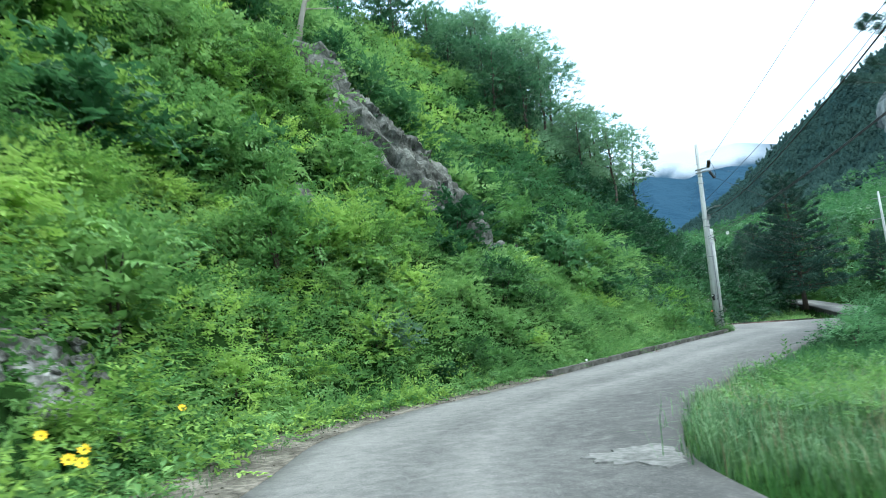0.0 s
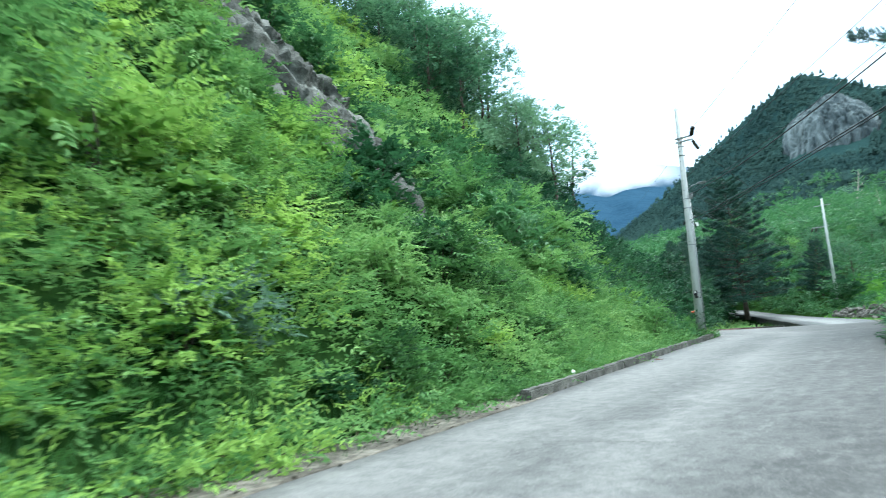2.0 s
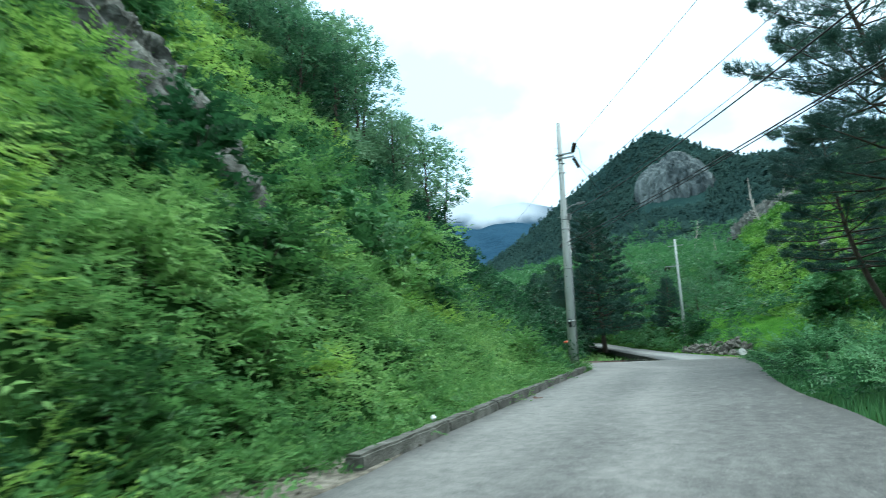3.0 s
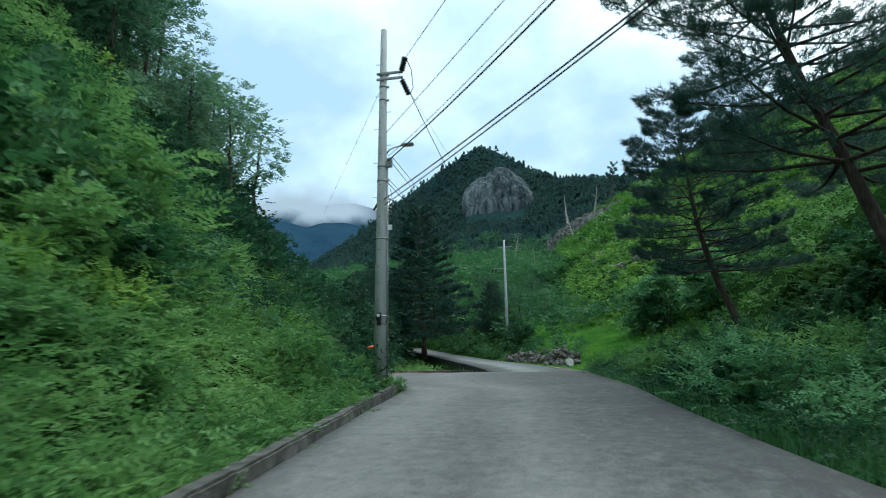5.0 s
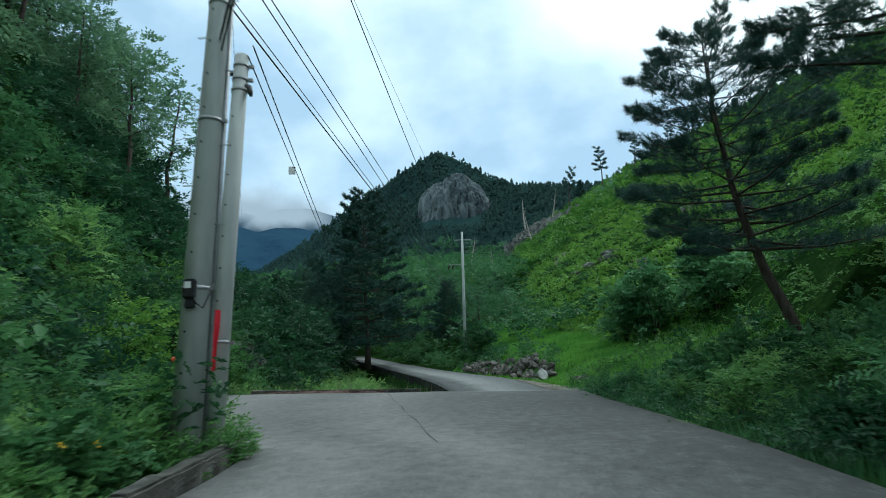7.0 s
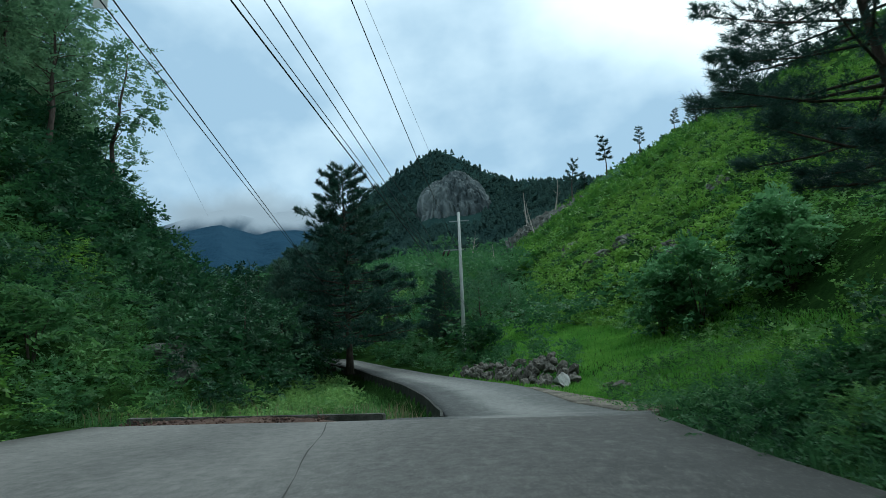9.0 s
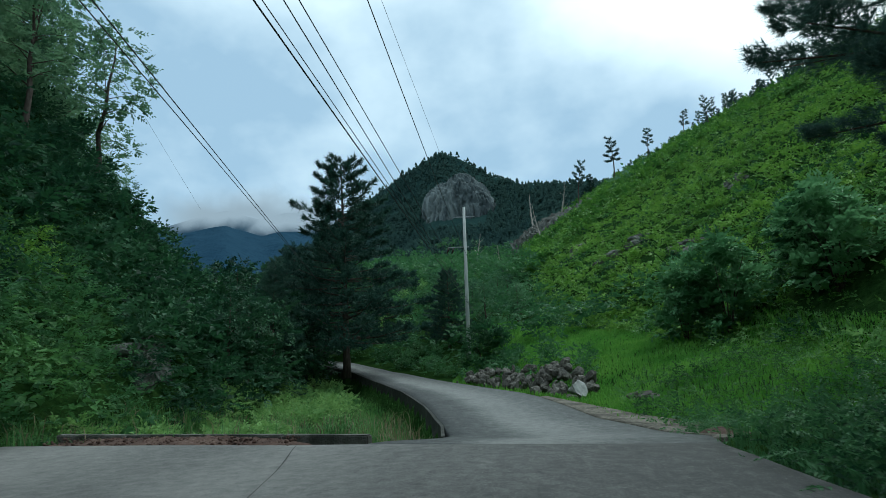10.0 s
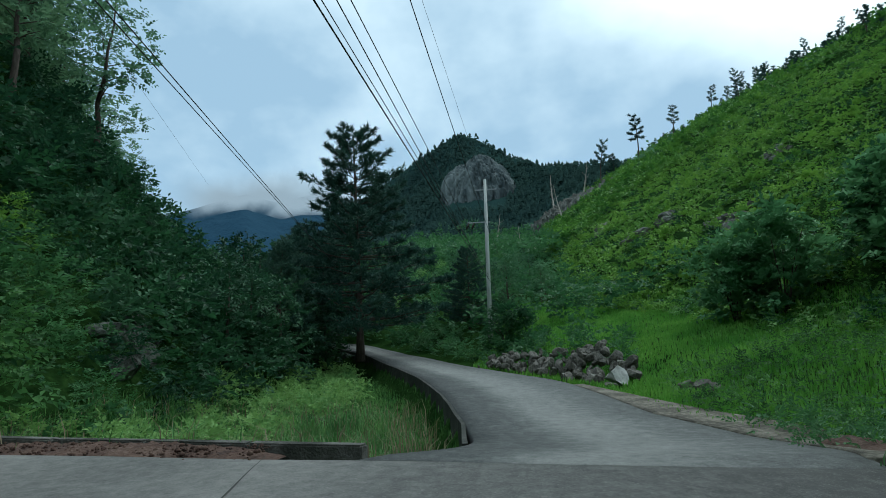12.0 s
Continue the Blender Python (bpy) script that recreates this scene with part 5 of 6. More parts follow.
def rock_face(seed, line, width, thick, mat, label, step=0.13, block=1.0, lift=0.0):
    """A cracked face of angular blocks that stands out of the slope along a line."""
    line = np.array(line, float)
    run = np.concatenate([[0], np.cumsum(np.hypot(*(line[1:] - line[:-1]).T))])
    n, m = int(run[-1] / step) + 1, int(2 * width / step) + 1
    s = np.linspace(0, run[-1], n)
    mid = np.stack([np.interp(s, run, line[:, 0]), np.interp(s, run, line[:, 1])], -1)
    d = unit(np.gradient(mid, axis=0))
    u, w = np.linspace(0, 1, n)[:, None], np.linspace(-1, 1, m)[None]
    x, y = mid[:, :1] - d[:, 1:] * w * width, mid[:, 1:] + d[:, :1] * w * width
    z = ground_z(x, y)
    gx_, gy_ = (ground_z(x + 0.2, y) - ground_z(x - 0.2, y)) / 0.4, (ground_z(x, y + 0.2) - ground_z(x, y - 0.2)) / 0.4
    nrm = unit(np.stack([-gx_, -gy_, np.ones_like(x)], -1))
    fade = np.minimum(np.minimum(u, 1 - u) * 5, (1 - np.abs(w)) * 2.2)
    verts, keys = [], []
    for i in range(n):
        for j in range(m):
            p = Vector((x[i, j], y[i, j], z[i, j]))
            q = p / block + Vector(noise.noise_vector(p * 0.8)) * 0.35 + Vector((seed * 3.7, 0, 0))
            dist, cell = noise.voronoi(Vector((q.x, q.y, q.z * 0.75)))
            d2, cell2 = noise.voronoi(Vector((q.x * 2.2, q.y * 2.2, q.z * 3.2)))
            out = 0.34 * noise.cell(cell[0] * 7.1) + 0.22 * noise.cell(cell2[0] * 9.3) - 0.22 * max(0, 1 - (dist[1] - dist[0]) / 0.10) - 0.10 * max(0, 1 - (d2[1] - d2[0]) / 0.10) + 0.10 * noise.noise(p * 4.5 / block)
            keys.append(tuple(round(k, 2) for k in cell[0]))
            rim = min(max(fade[i, j] + 0.8 * noise.noise(p * 0.9), 0), 1)
            verts.append(p + Vector(nrm[i, j]) * ((thick * (0.35 + out) + lift) * rim - 0.3 * (1 - rim)))
    ii = np.arange(n * m).reshape(n, m)
    f = np.stack([ii[:-1, :-1], ii[1:, :-1], ii[1:, 1:], ii[:-1, 1:]], -1).reshape(-1, 4)
    root = tagged(empty("crag", pose(*line[len(line) // 2], float(ground_z(*line[len(line) // 2])))), label, "rock")
    verts = np.array(verts) - np.array(root.matrix_basis.translation)
    groups = {}
    for q in f:
        groups.setdefault(keys[q[0]], []).append(q)
    spare = []
    for faces in groups.values():
        if len(faces) < 12:
            spare += faces
            continue
        ids, local = np.unique(np.array(faces), return_inverse=True)
        mesh_np("rock_block", verts[ids], local.reshape(-1, 4), mat, root)
    if spare:
        ids, local = np.unique(np.array(spare), return_inverse=True)
        tagged(mesh_np("rock_debris", verts[ids], local.reshape(-1, 4), mat, root), kind="stuff")
    return root


rock_face(1, [(16.3, 31.0), (17.0, 29.4), (17.9, 27.6), (19.2, 26.5), (21.0, 26.1), (23.0, 25.6), (25.0, 25.3), (26.6, 25.6)], 2.9, 1.0, M_ROCK, "grey cracked rock face showing through the scrub", 0.13, 1.3, 0.8)
rock_face(2, [(0.2, 14.2), (0.9, 14.9), (1.5, 15.7)], 0.75, 0.4, M_ROCK, "grey rock ledge high on the bank", 0.1, 0.7)
rock_face(3, [(9.4, 18.1), (10.2, 18.7), (10.9, 19.2)], 0.6, 0.4, M_ROCK, "small grey ledge overgrown with creepers", 0.1, 0.7)
rock_face(4, [(-0.15, 7.15), (0.2, 7.5), (0.65, 7.95)], 0.5, 0.22, M_SCREE, "pale broken stones low on the bank", 0.035, 0.22)
outcrop(6, (62.5, 26.6, 4.0), (2.0, 0.8), 1.2, 0.8, M_ROCK, "mossy rock face at the foot of the hill", 14)
outcrop(7, (113, -0.5, 15.0), (3.5, 2.2), 2.0, 1.3, M_ROCK, "grey ledge on the cleared hillside", 16)
outcrop(8, (94, -4.0, 12.5), (2.4, 1.4), 1.3, 0.8, M_ROCK, "small grey ledge on the cleared hillside", 12)
rock_face(5, [(300, 14), (284, 8), (266, 2), (250, -5), (238, -10)], 7.0, 4.0, M_ROCK, "long scree of grey stones up the valley side", 1.0, 4.5, 2.2)
rock_face(6, [(97, -3.0), (94, -3.6), (91.5, -3.4)], 1.1, 0.6, M_ROCK, "grey ledge on the cleared hillside", 0.2, 0.9)
rock_face(7, [(145, 1.2), (141, 2.2), (137, 2.2)], 1.6, 0.9, M_ROCK, "weathered ledge on the cleared hillside", 0.35, 1.4)
rock_face(8, [(108, -12.4), (105, -11.6), (102, -12)], 1.2, 0.7, M_ROCK, "small crag on the cleared hillside", 0.25, 1.0)
outcrop(10, (215, 38, 30), (34, 12), 9, 4.0, M_ROCK, "grey stones scattered up the valley side", 40)

outcrop(11, (0.3, 7.6, 2.0), (0.5, 0.5), 0.6, 0.17, M_SCREE, "heap of pale broken stones low on the bank", 60)

# rubble bank beside the upper road
rubble = tagged(empty("rubble_bank", pose(69.5, 8.9, 1.2)), "bank of piled brown-grey rubble beside the road", "rubble")
r_ = random.Random(4)
stone_shapes = [boulder(200 + i, (1, 1, 1), M_RUBBLE, "stone") for i in range(6)]
for i in range(170):
    ob = stone_shapes[i] if i < 6 else new("stone", stone_shapes[i % 6].data)
    ob.parent = rubble
    u = r_.uniform(0, 1)
    h_ = r_.uniform(0, 1)
    x = 67.4 + 10.5 * u ** 1.15 + r_.gauss(0, 0.2)
    y = float(np.interp(x, [p[0] for p in FAR_R], [p[1] for p in FAR_R])) - 0.7 - 1.5 * h_ - 0.8 * (1 - u)
    k = r_.uniform(0.12, 0.34) * (1 - 0.3 * u)
    z = float(road_z(x)) - 0.08 + 1.55 * h_ * min(u / 0.22 + 0.2, 1.0) * (1 - 0.6 * u)
    ob.matrix_basis = Matrix.LocRotScale((x - 69.5, y - 8.9, z - 1.2), Euler((r_.uniform(0, 6), r_.uniform(0, 6), r_.uniform(0, 6))), (k * 1.3, k, k * 0.85))
big_stone = boulder(77, (0.62, 0.5, 0.46), M_PALE)
big_stone.matrix_basis = pose(66.7, 9.1, 1.30, 10, 15, 30)
tagged(big_stone, "pale angular boulder at the road edge", "boulder")
for i, (x, y, k) in enumerate(((62.9, 6.9, 0.34), (63.4, 7.2, 0.28), (62.2, 6.7, 0.26), (64.0, 7.1, 0.24), (66.2, 9.4, 0.24), (5.75, 2.75, 0.24))):
    b = boulder(90 + i, (k * 1.3, k, k * 0.7), M_ROCK if i == 5 else M_RUBBLE)
    b.matrix_basis = pose(x, y, float(ground_z(x, y)) + k * 0.35, 0, 0, 60 * i)
    tagged(b, "small grey stone lying at the roadside", "stone", "roadside stones")


# ---- fittings of the poles ----
def ring(bm, r, z, h=0.05, grow=0.012):
    tube(bm, [(0, 0, z - h / 2), (0, 0, z + h / 2)], [r + grow, r + grow], 16)


def radius_at(z, height=11.25, r0=0.195, r1=0.10):
    return r0 + (r1 - r0) * z / height


for z in (9.65, 9.25, 8.8, 6.6, 6.15, 4.35, 2.05):
    bm = bmesh.new()
    ring(bm, radius_at(z), z)
    box(bm, (0.05, 0.07, 0.05), (0, -radius_at(z) - 0.04, z))
    part("band", bm, M_STEEL, pole, "galvanised clamp band")
for i in range(14):
    bm = bmesh.new()
    z = 2.9 + 0.55 * i
    sgn = 1 if i % 2 else -1
    tube(bm, [(0, sgn * radius_at(z) * 0.8, z), (0, sgn * (radius_at(z) + 0.14), z)], [0.009, 0.009], 6)
    part("step_bolt", bm, M_STEEL, pole)
for z in (9.65, 9.46):
    bm = bmesh.new()
    box(bm, (0.07, 0.85, 0.07), (-0.13, -0.25, z), bevel=0.006)
    part("crossarm", bm, M_STEEL, pole, "galvanised steel crossarm")


def insulator(a, b):
    bm = bmesh.new()
    a, b = Vector(a), Vector(b)
    n = 13
    tube(bm, [a.lerp(b, i / (n - 1)) for i in range(n)], [0.035 if i in (0, n - 1) else (0.115 if i % 2 else 0.05) for i in range(n)], 12)
    return part("insulator", bm, M_PORCELAIN, pole, "dark ribbed insulator")


insulator((-0.13, -0.62, 9.68), (-0.42, -0.82, 9.98))
insulator((-0.08, -0.62, 9.42), (0.14, -0.80, 8.98))
bm = bmesh.new()
tube(bm, [(-0.42, -0.82, 9.98), (-0.3, -0.98, 9.6), (-0.05, -0.98, 9.1), (0.14, -0.80, 8.98)], [0.012] * 4, 6)
part("jumper_wire", bm, M_DARK, pole)
bm = bmesh.new()
tube(bm, [(0.05, -0.1, 7.02), (0.05, -0.2, 7.16), (0.05, -0.36, 7.23), (0.05, -0.62, 7.27)], [0.022] * 4, 8)
part("lamp_arm", bm, M_STEEL, pole, "curved steel lamp arm")
bm = bmesh.new()
box(bm, (0.17, 0.38, 0.06), (0.05, -0.78, 7.29), bevel=0.015)
box(bm, (0.13, 0.3, 0.025), (0.05, -0.79, 7.25), bevel=0.008)
part("lamp_head", bm, M_STEEL, pole, "flat grey street lamp head")
bm = bmesh.new()
box(bm, (0.12, 0.16, 0.3), (-0.02, -0.24, 6.72), bevel=0.02)
part("control_box", bm, M_STEEL, pole, "small grey control box")
bm = bmesh.new()
tube(bm, [(0.06, -0.21, 0.1), (0.06, -0.18, 3.2), (0.05, -0.15, 6.6)], [0.028] * 3, 8)
part("conduit", bm, M_STEEL, pole, "grey cable conduit strapped to the pole")
bm = bmesh.new()
box(bm, (0.10, 0.15, 0.24), (-0.22, -0.02, 2.02), bevel=0.02)
box(bm, (0.08, 0.12, 0.12), (-0.2, -0.03, 1.84), bevel=0.015)
meter = part("meter_box", bm, M_DARK, pole, "black electricity meter box")
bm = bmesh.new()
box(bm, (0.012, 0.085, 0.085), (-0.275, -0.02, 2.06), bevel=0.004)
part("meter_window", bm, M_WHITE, meter, "pale meter window")
bm = bmesh.new()
tube(bm, [(-0.2, -0.08, 1.86), (-0.2, -0.2, 1.78), (-0.14, -0.24, 1.95), (-0.03, -0.22, 2.1)], [0.012] * 4, 6)
part("cable", bm, M_DARK, pole)
for z in (5.95, 5.7, 5.5, 1.4):
    bm = bmesh.new()
    ring(bm, 0.155 - 0.04 * z / 6.15, z, 0.045)
    box(bm, (0.06, 0.08, 0.05), (0.02, -0.17, z))
    part("band", bm, M_STEEL, pole_b, "galvanised clamp band")
for z, sgn in ((5.85, 1), (5.6, -1)):
    bm = bmesh.new()
    tube(bm, [(0, sgn * 0.1, z), (-0.1, sgn * 0.22, z - 0.1), (-0.2, sgn * 0.3, z - 0.3)], [0.03, 0.045, 0.03], 8)
    part("cable_clamp", bm, M_DARK, pole_b, "black cable clamp")
for z in (12.3, 9.8):
    bm = bmesh.new()
    box(bm, (0.08, 1.7, 0.09), (0, 0.55 if z < 10 else 0, z - 0.1), bevel=0.006)
    part("crossarm", bm, M_STEEL, pole_c)
for dy in (0.9, 1.3):
    bm = bmesh.new()
    tube(bm, [(0, dy, 9.7), (0, dy + 0.12, 9.45), (0, dy + 0.2, 9.2)], [0.05, 0.1, 0.04], 8)
    part("insulator", bm, M_PORCELAIN, pole_c)


for thing, top_z, rad in ((pole, 11.0, radius_at), (pole_b, 5.2, lambda z: 0.155 - 0.04 * z / 6.15)):
    z = 1.0
    while z < top_z:
        bm = bmesh.new()
        tube(bm, [(-rad(z) + 0.01, 0.02, z), (-rad(z) - 0.004, 0.02, z)], [0.016, 0.016], 8)
        part("step_hole", bm, M_DARK, thing, "dark step hole")
        z += 0.5

# ---- wires ----
def wire(a, b, sag, r, label, n=40):
    bm = bmesh.new()
    a, b = Vector(a), Vector(b)
    pts = [a.lerp(b, i / n) - Vector((0, 0, sag * 4 * (i / n) * (1 - i / n))) for i in range(n + 1)]
    tube(bm, pts, [r] * (n + 1), 5)
    return tagged(part("overhead_wire", bm, M_DARK), label, "wire", "overhead wires")


WIRE = "thin black overhead wire strung between poles"
CABLE = "thick black overhead cable with a carrier wire"
wire((36.0, 14.55, 7.3), (150, 43.55, 11.6), 0.0, 0.011, CABLE)
wire((36.0, 14.47, 7.48), (150, 43.18, 10.8), 0.0, 0.012, CABLE)
wire((34.65, 14.18, 7.3), (150, 15.7, 5.0), 0.0, 0.013, CABLE)
wire((34.65, 14.16, 7.42), (150, 15.75, 5.4), 0.0, 0.008, WIRE)
wire((34.65, 14.07, 7.95), (150, 17.0, 6.2), 0.0, 0.010, WIRE)
wire((34.65, 14.02, 8.09), (150, 17.77, 9.6), 0.0, 0.010, WIRE)
wire((34.85, 13.47, 10.14), (150, 17.1, 15.4), 2.4, 0.012, WIRE)
wire((34.65, 13.84, 10.87), (150, 18.0, 20.3), 0.4, 0.006, WIRE)
wire((34.32, 13.46, 11.14), (0, -9.3, 12.1), 0.2, 0.011, WIRE)
wire((34.6, 14.2, 8.85), (0, -8.5, 9.2), 0.4, 0.010, WIRE)
wire((34.6, 14.15, 7.95), (0, -5.92, 7.92), 1.1, 0.018, CABLE)
wire((34.6, 14.12, 8.1), (0, -6.0, 8.15), 1.1, 0.008, WIRE)
wire((34.65, 14.32, 6.56), (0, -7.83, 6.86), 0.56, 0.014, CABLE)
wire((34.65, 14.35, 6.72), (0, -8.04, 7.04), 0.64, 0.016, CABLE)
wire((34.6, 14.4, 10.2), (92, 41.5, 18.0), 0.0, 0.006, WIRE)
bm = bmesh.new()
box(bm, (0.015, 0.2, 0.24), (0, 0, -0.14), bevel=0.004)
plate = part("wire_marker", bm, M_WHITE)
plate.matrix_basis = pose(43.6, 16.72, 8.03, 0, 0, 20)
tagged(plate, "small pale marker plate hanging from the cables", "marker")


# ---- things round the poles ----
bm = bmesh.new()
bmesh.ops.create_grid(bm, x_segments=8, y_segments=14, size=0.5)
for vtx in bm.verts:
    u, w = vtx.co.x + 0.5, vtx.co.y + 0.5
    vtx.co = Vector((0.05 * math.sin(9 * u + 2 * w), (u - 0.5) * (0.13 + 0.05 * (1 - w)) + 0.015 * math.sin(5 * w), 0.9 + 0.85 * w))
bmesh.ops.solidify(bm, geom=bm.faces[:], thickness=0.006)
banner = part("banner", bm, M_RED)
banner.matrix_basis = pose(35.3, 14.62, 1.3, 0, 3, 0)
tagged(banner, "red cloth banner hung between the two poles", "banner")
for i, (dz, h_) in enumerate(((1.52, 0.12), (1.34, 0.14), (1.18, 0.06))):
    bm = bmesh.new()
    box(bm, (0.004, 0.06, h_ * 0.6), (-0.065, 0.02 * (i % 2), dz))
    part("printed_bar", bm, M_WHITE, banner, "white printed bar")
bm = bmesh.new()
bmesh.ops.create_icosphere(bm, subdivisions=2, radius=0.16)
for vtx in bm.verts:
    vtx.co = Vector((vtx.co.x, vtx.co.y * 1.3, vtx.co.z * 0.7)) + Vector(noise.noise_vector(vtx.co * 6)) * 0.05
rag = part("plastic_bag", bm, M_ORANGE)
rag.matrix_basis = pose(34.7, 14.68, 2.35) @ Matrix.Diagonal((0.55, 0.55, 0.55, 1))
tagged(rag, "crumpled orange-red plastic bag caught in the scrub", "bag")
ivy_v, ivy_f = sprays(*[np.array(a) for a in zip(*[((0.24 * math.cos(t), 0.24 * math.sin(t), z), (math.cos(t), math.sin(t), 0.2)) for t, z in zip(np.linspace(2, 5.4, 26), [0.3 + 0.85 * ((i * 0.618) % 1) for i in range(26)])])], np.random.default_rng(3), 0.16, 5, 0.12, 0.10)
ivy = mesh_np("ivy", ivy_v, ivy_f, F_DEEP)
ivy.matrix_basis = pose(34.27, 14.27, 1.2)
tagged(ivy, "dark ivy climbing the foot of the pole", "ivy")


# ---- flowers, litter ----
def flower(x, y, h):
    root = tagged(empty("yellow_flower", pose(x, y, float(ground_z(x, y)))), "yellow daisy-like flower on a thin stalk", "flower", "yellow flowers")
    bm = bmesh.new()
    tube(bm, [(0, 0, -0.05), (0.03, 0.01, h * 0.6), (0, 0, h)], [0.006, 0.005, 0.004], 5)
    part("stalk", bm, F_GRASS, root)
    bm = bmesh.new()
    for i in range(9):
        a = i * 0.698
        m = Matrix.Translation((0, 0, h)) @ Matrix.Rotation(0.95, 4, "X") @ Euler((0, -0.25, a)).to_matrix().to_4x4() @ Matrix.Scale(1.25, 4)
        vs = [bm.verts.new(m @ Vector(c)) for c in ((0.008, 0, 0), (0.03, 0.014, 0.004), (0.05, 0, 0), (0.03, -0.014, 0.004))]
        bm.faces.new(vs)
    part("petals", bm, M_YELLOW, root)


for x, y, h in ((0.0, 5.0, 0.75), (0.2, 5.4, 0.75), (1.8, 7.5, 0.78), (-0.1, 5.6, 0.75), (0.12, 5.1, 0.7), (32.62, 14.62, 0.66), (32.95, 14.5, 0.62)):
    flower(x, y, h)
cup = boulder(300, (0.06, 0.05, 0.05), M_WHITE, "litter")
cup.matrix_basis = pose(17.2, 11.72, float(road_z(17.2)) + 0.2)
tagged(cup, "crumpled white paper litter on the kerb", "litter")

# red soil washed against the low wall and by the road mouth
def mound(x0, x1, y0, y1, height, label, seed, slant=0.0):
    n, m = 150, 14
    u, w = np.meshgrid(np.linspace(0, 1, n), np.linspace(0, 1, m), indexing="ij")
    y = y0 + (y1 - y0) * u
    x = x0 + (x1 - x0) * w + (1 - w) * 0.6 * (x1 - x0) * waves(y, y * 0.3, 0.5, seed) + slant * (y - y0)
    z = road_z(x) - 0.06 + 0.05 * np.sin(math.pi * u) ** 0.5 * w + height * (w ** 1.2) * np.sin(math.pi * u) ** 0.5 + (0.03 * waves(x, y, 0.35, seed) + 0.025 * waves(x, y, 0.09, seed + 1) + 0.012 * waves(x, y, 0.04, seed + 2)) * np.sin(math.pi * u) ** 0.4 * w
    ii = np.arange(n * m).reshape(n, m)
    q = np.stack([ii[:-1, :-1], ii[:-1, 1:], ii[1:, 1:], ii[1:, :-1]], -1).reshape(-1, 4)
    return tagged(mesh_np("soil_drift", np.stack([x, y, z], -1).reshape(-1, 3), q, M_REDSOIL, smooth=True), label, "soil", kind="stuff")


mound(49.75, 50.68, 15.3, 21.4, 0.13, "red soil washed against the low wall", 2.0, 0.123)
mound(50.2, 52.2, 7.0, 7.9, 0.12, "red soil at the mouth of the road", 3.0)
mound(22.0, 22.6, 11.7, 12.05, 0.02, "red soil in the gutter", 4.0)

clod = boulder(401, (1, 1, 0.75), M_REDSOIL, "clod", fine=1)
cv, cf = np.array([v.co for v in clod.data.vertices]), np.array([list(p.vertices) for p in clod.data.polygons])
bpy.data.objects.remove(clod)
cr = np.random.default_rng(83)
cy, cw = cr.uniform(15.5, 21.2, 420), cr.uniform(0, 1, 420) ** 0.6
cx = 49.85 + 0.8 * cw + 0.123 * (cy - 15.3)
v, f = scatter_arrays(cv, cf, np.stack([cx, cy, road_z(cx) - 0.02 + 0.12 * cw ** 1.2], -1), cr.uniform(0, 6.28, 420), 0.012 + 0.045 * cr.uniform(0, 1, 420) ** 2.5)
tagged(mesh_np("soil_clods", v, f, M_REDSOIL), "crumbled red clods below the low wall", "soil", kind="stuff")

# ---- joints in the concrete ----
def joint(pts, w, label):
    bm = bmesh.new()
    prev = None
    for i in range(len(pts) * 8 - 7):
        a, b = np.array(pts[min(i // 8, len(pts) - 1)]), np.array(pts[min(i // 8 + 1, len(pts) - 1)])
        p = a + (b - a) * (i % 8) / 8
        d = unit(np.array(pts[-1]) - np.array(pts[0]))
        nrm = np.array([-d[1], d[0]]) * w * (0.6 + 0.4 * math.sin(i * 1.9))
        off = 0.03 * math.sin(i * 1.3) * np.array([-d[1], d[0]])
        z = float(road_z(p[0])) + 0.014 + 0.012 * float(waves(p[0], p[1], 1.5, 3.0)) - 0.01
        cur = [bm.verts.new((*(p + off + nrm), z)), bm.verts.new((*(p + off - nrm), z))]
        if prev:
            bm.faces.new((prev[0], prev[1], cur[1], cur[0]))
        prev = cur
    return tagged(part("joint", bm, M_CRACK, road), label)


joint([(36.0, 11.5), (42, 13.2), (50.3, 15.4)], 0.014, "dark crack across the concrete")
joint([(50.6, 13.9), (51.6, 12.9), (50.6, 10.5), (49.6, 8.3)], 0.008, "dark joint at the road mouth")
joint([(27.0, 7.0), (26.4, 12.6)], 0.006, "fine dark joint in the concrete")
joint([(20.0, 6.0), (19.4, 11.6)], 0.006, "fine dark joint in the concrete")
joint([(12.0, 5.1), (10.6, 10.4)], 0.006, "fine dark joint in the concrete")

# ---- shrubs right of the road ----
fern = shrub_kind("sumac_shrub", 71, 1.2, 1.5, 6, 46, 0.75, 17, 0.17, 0.065, F_SUMAC, "young sumac shrub with long feathered leaves", 3, 0.85)
fern.matrix_basis = pose(30.6, 6.0, float(ground_z(30.6, 6.0)), 0, 0, 30)
for x, y, s in ((29.4, 5.5, 0.95), (23.2, 4.9, 0.95), (35.8, 4.6, 1.0), (26.8, 5.3, 0.65), (33.2, 5.9, 0.55), (21.6, 4.5, 0.7)):
    o = copy_thing(fern, pose(x, y, float(ground_z(x, y)), 0, 0, 77 * x))
    o.matrix_basis = o.matrix_basis @ Matrix.Diagonal((s, s, s, 1))
verge_r = spaced(np.concatenate([area_points(rng, 500, 29, 50, -4.5, 7.0)]), 1.15, rng)
verge_r = verge_r[foot_distance(verge_r[:, 0], verge_r[:, 1], NEAR_R) < -0.9]
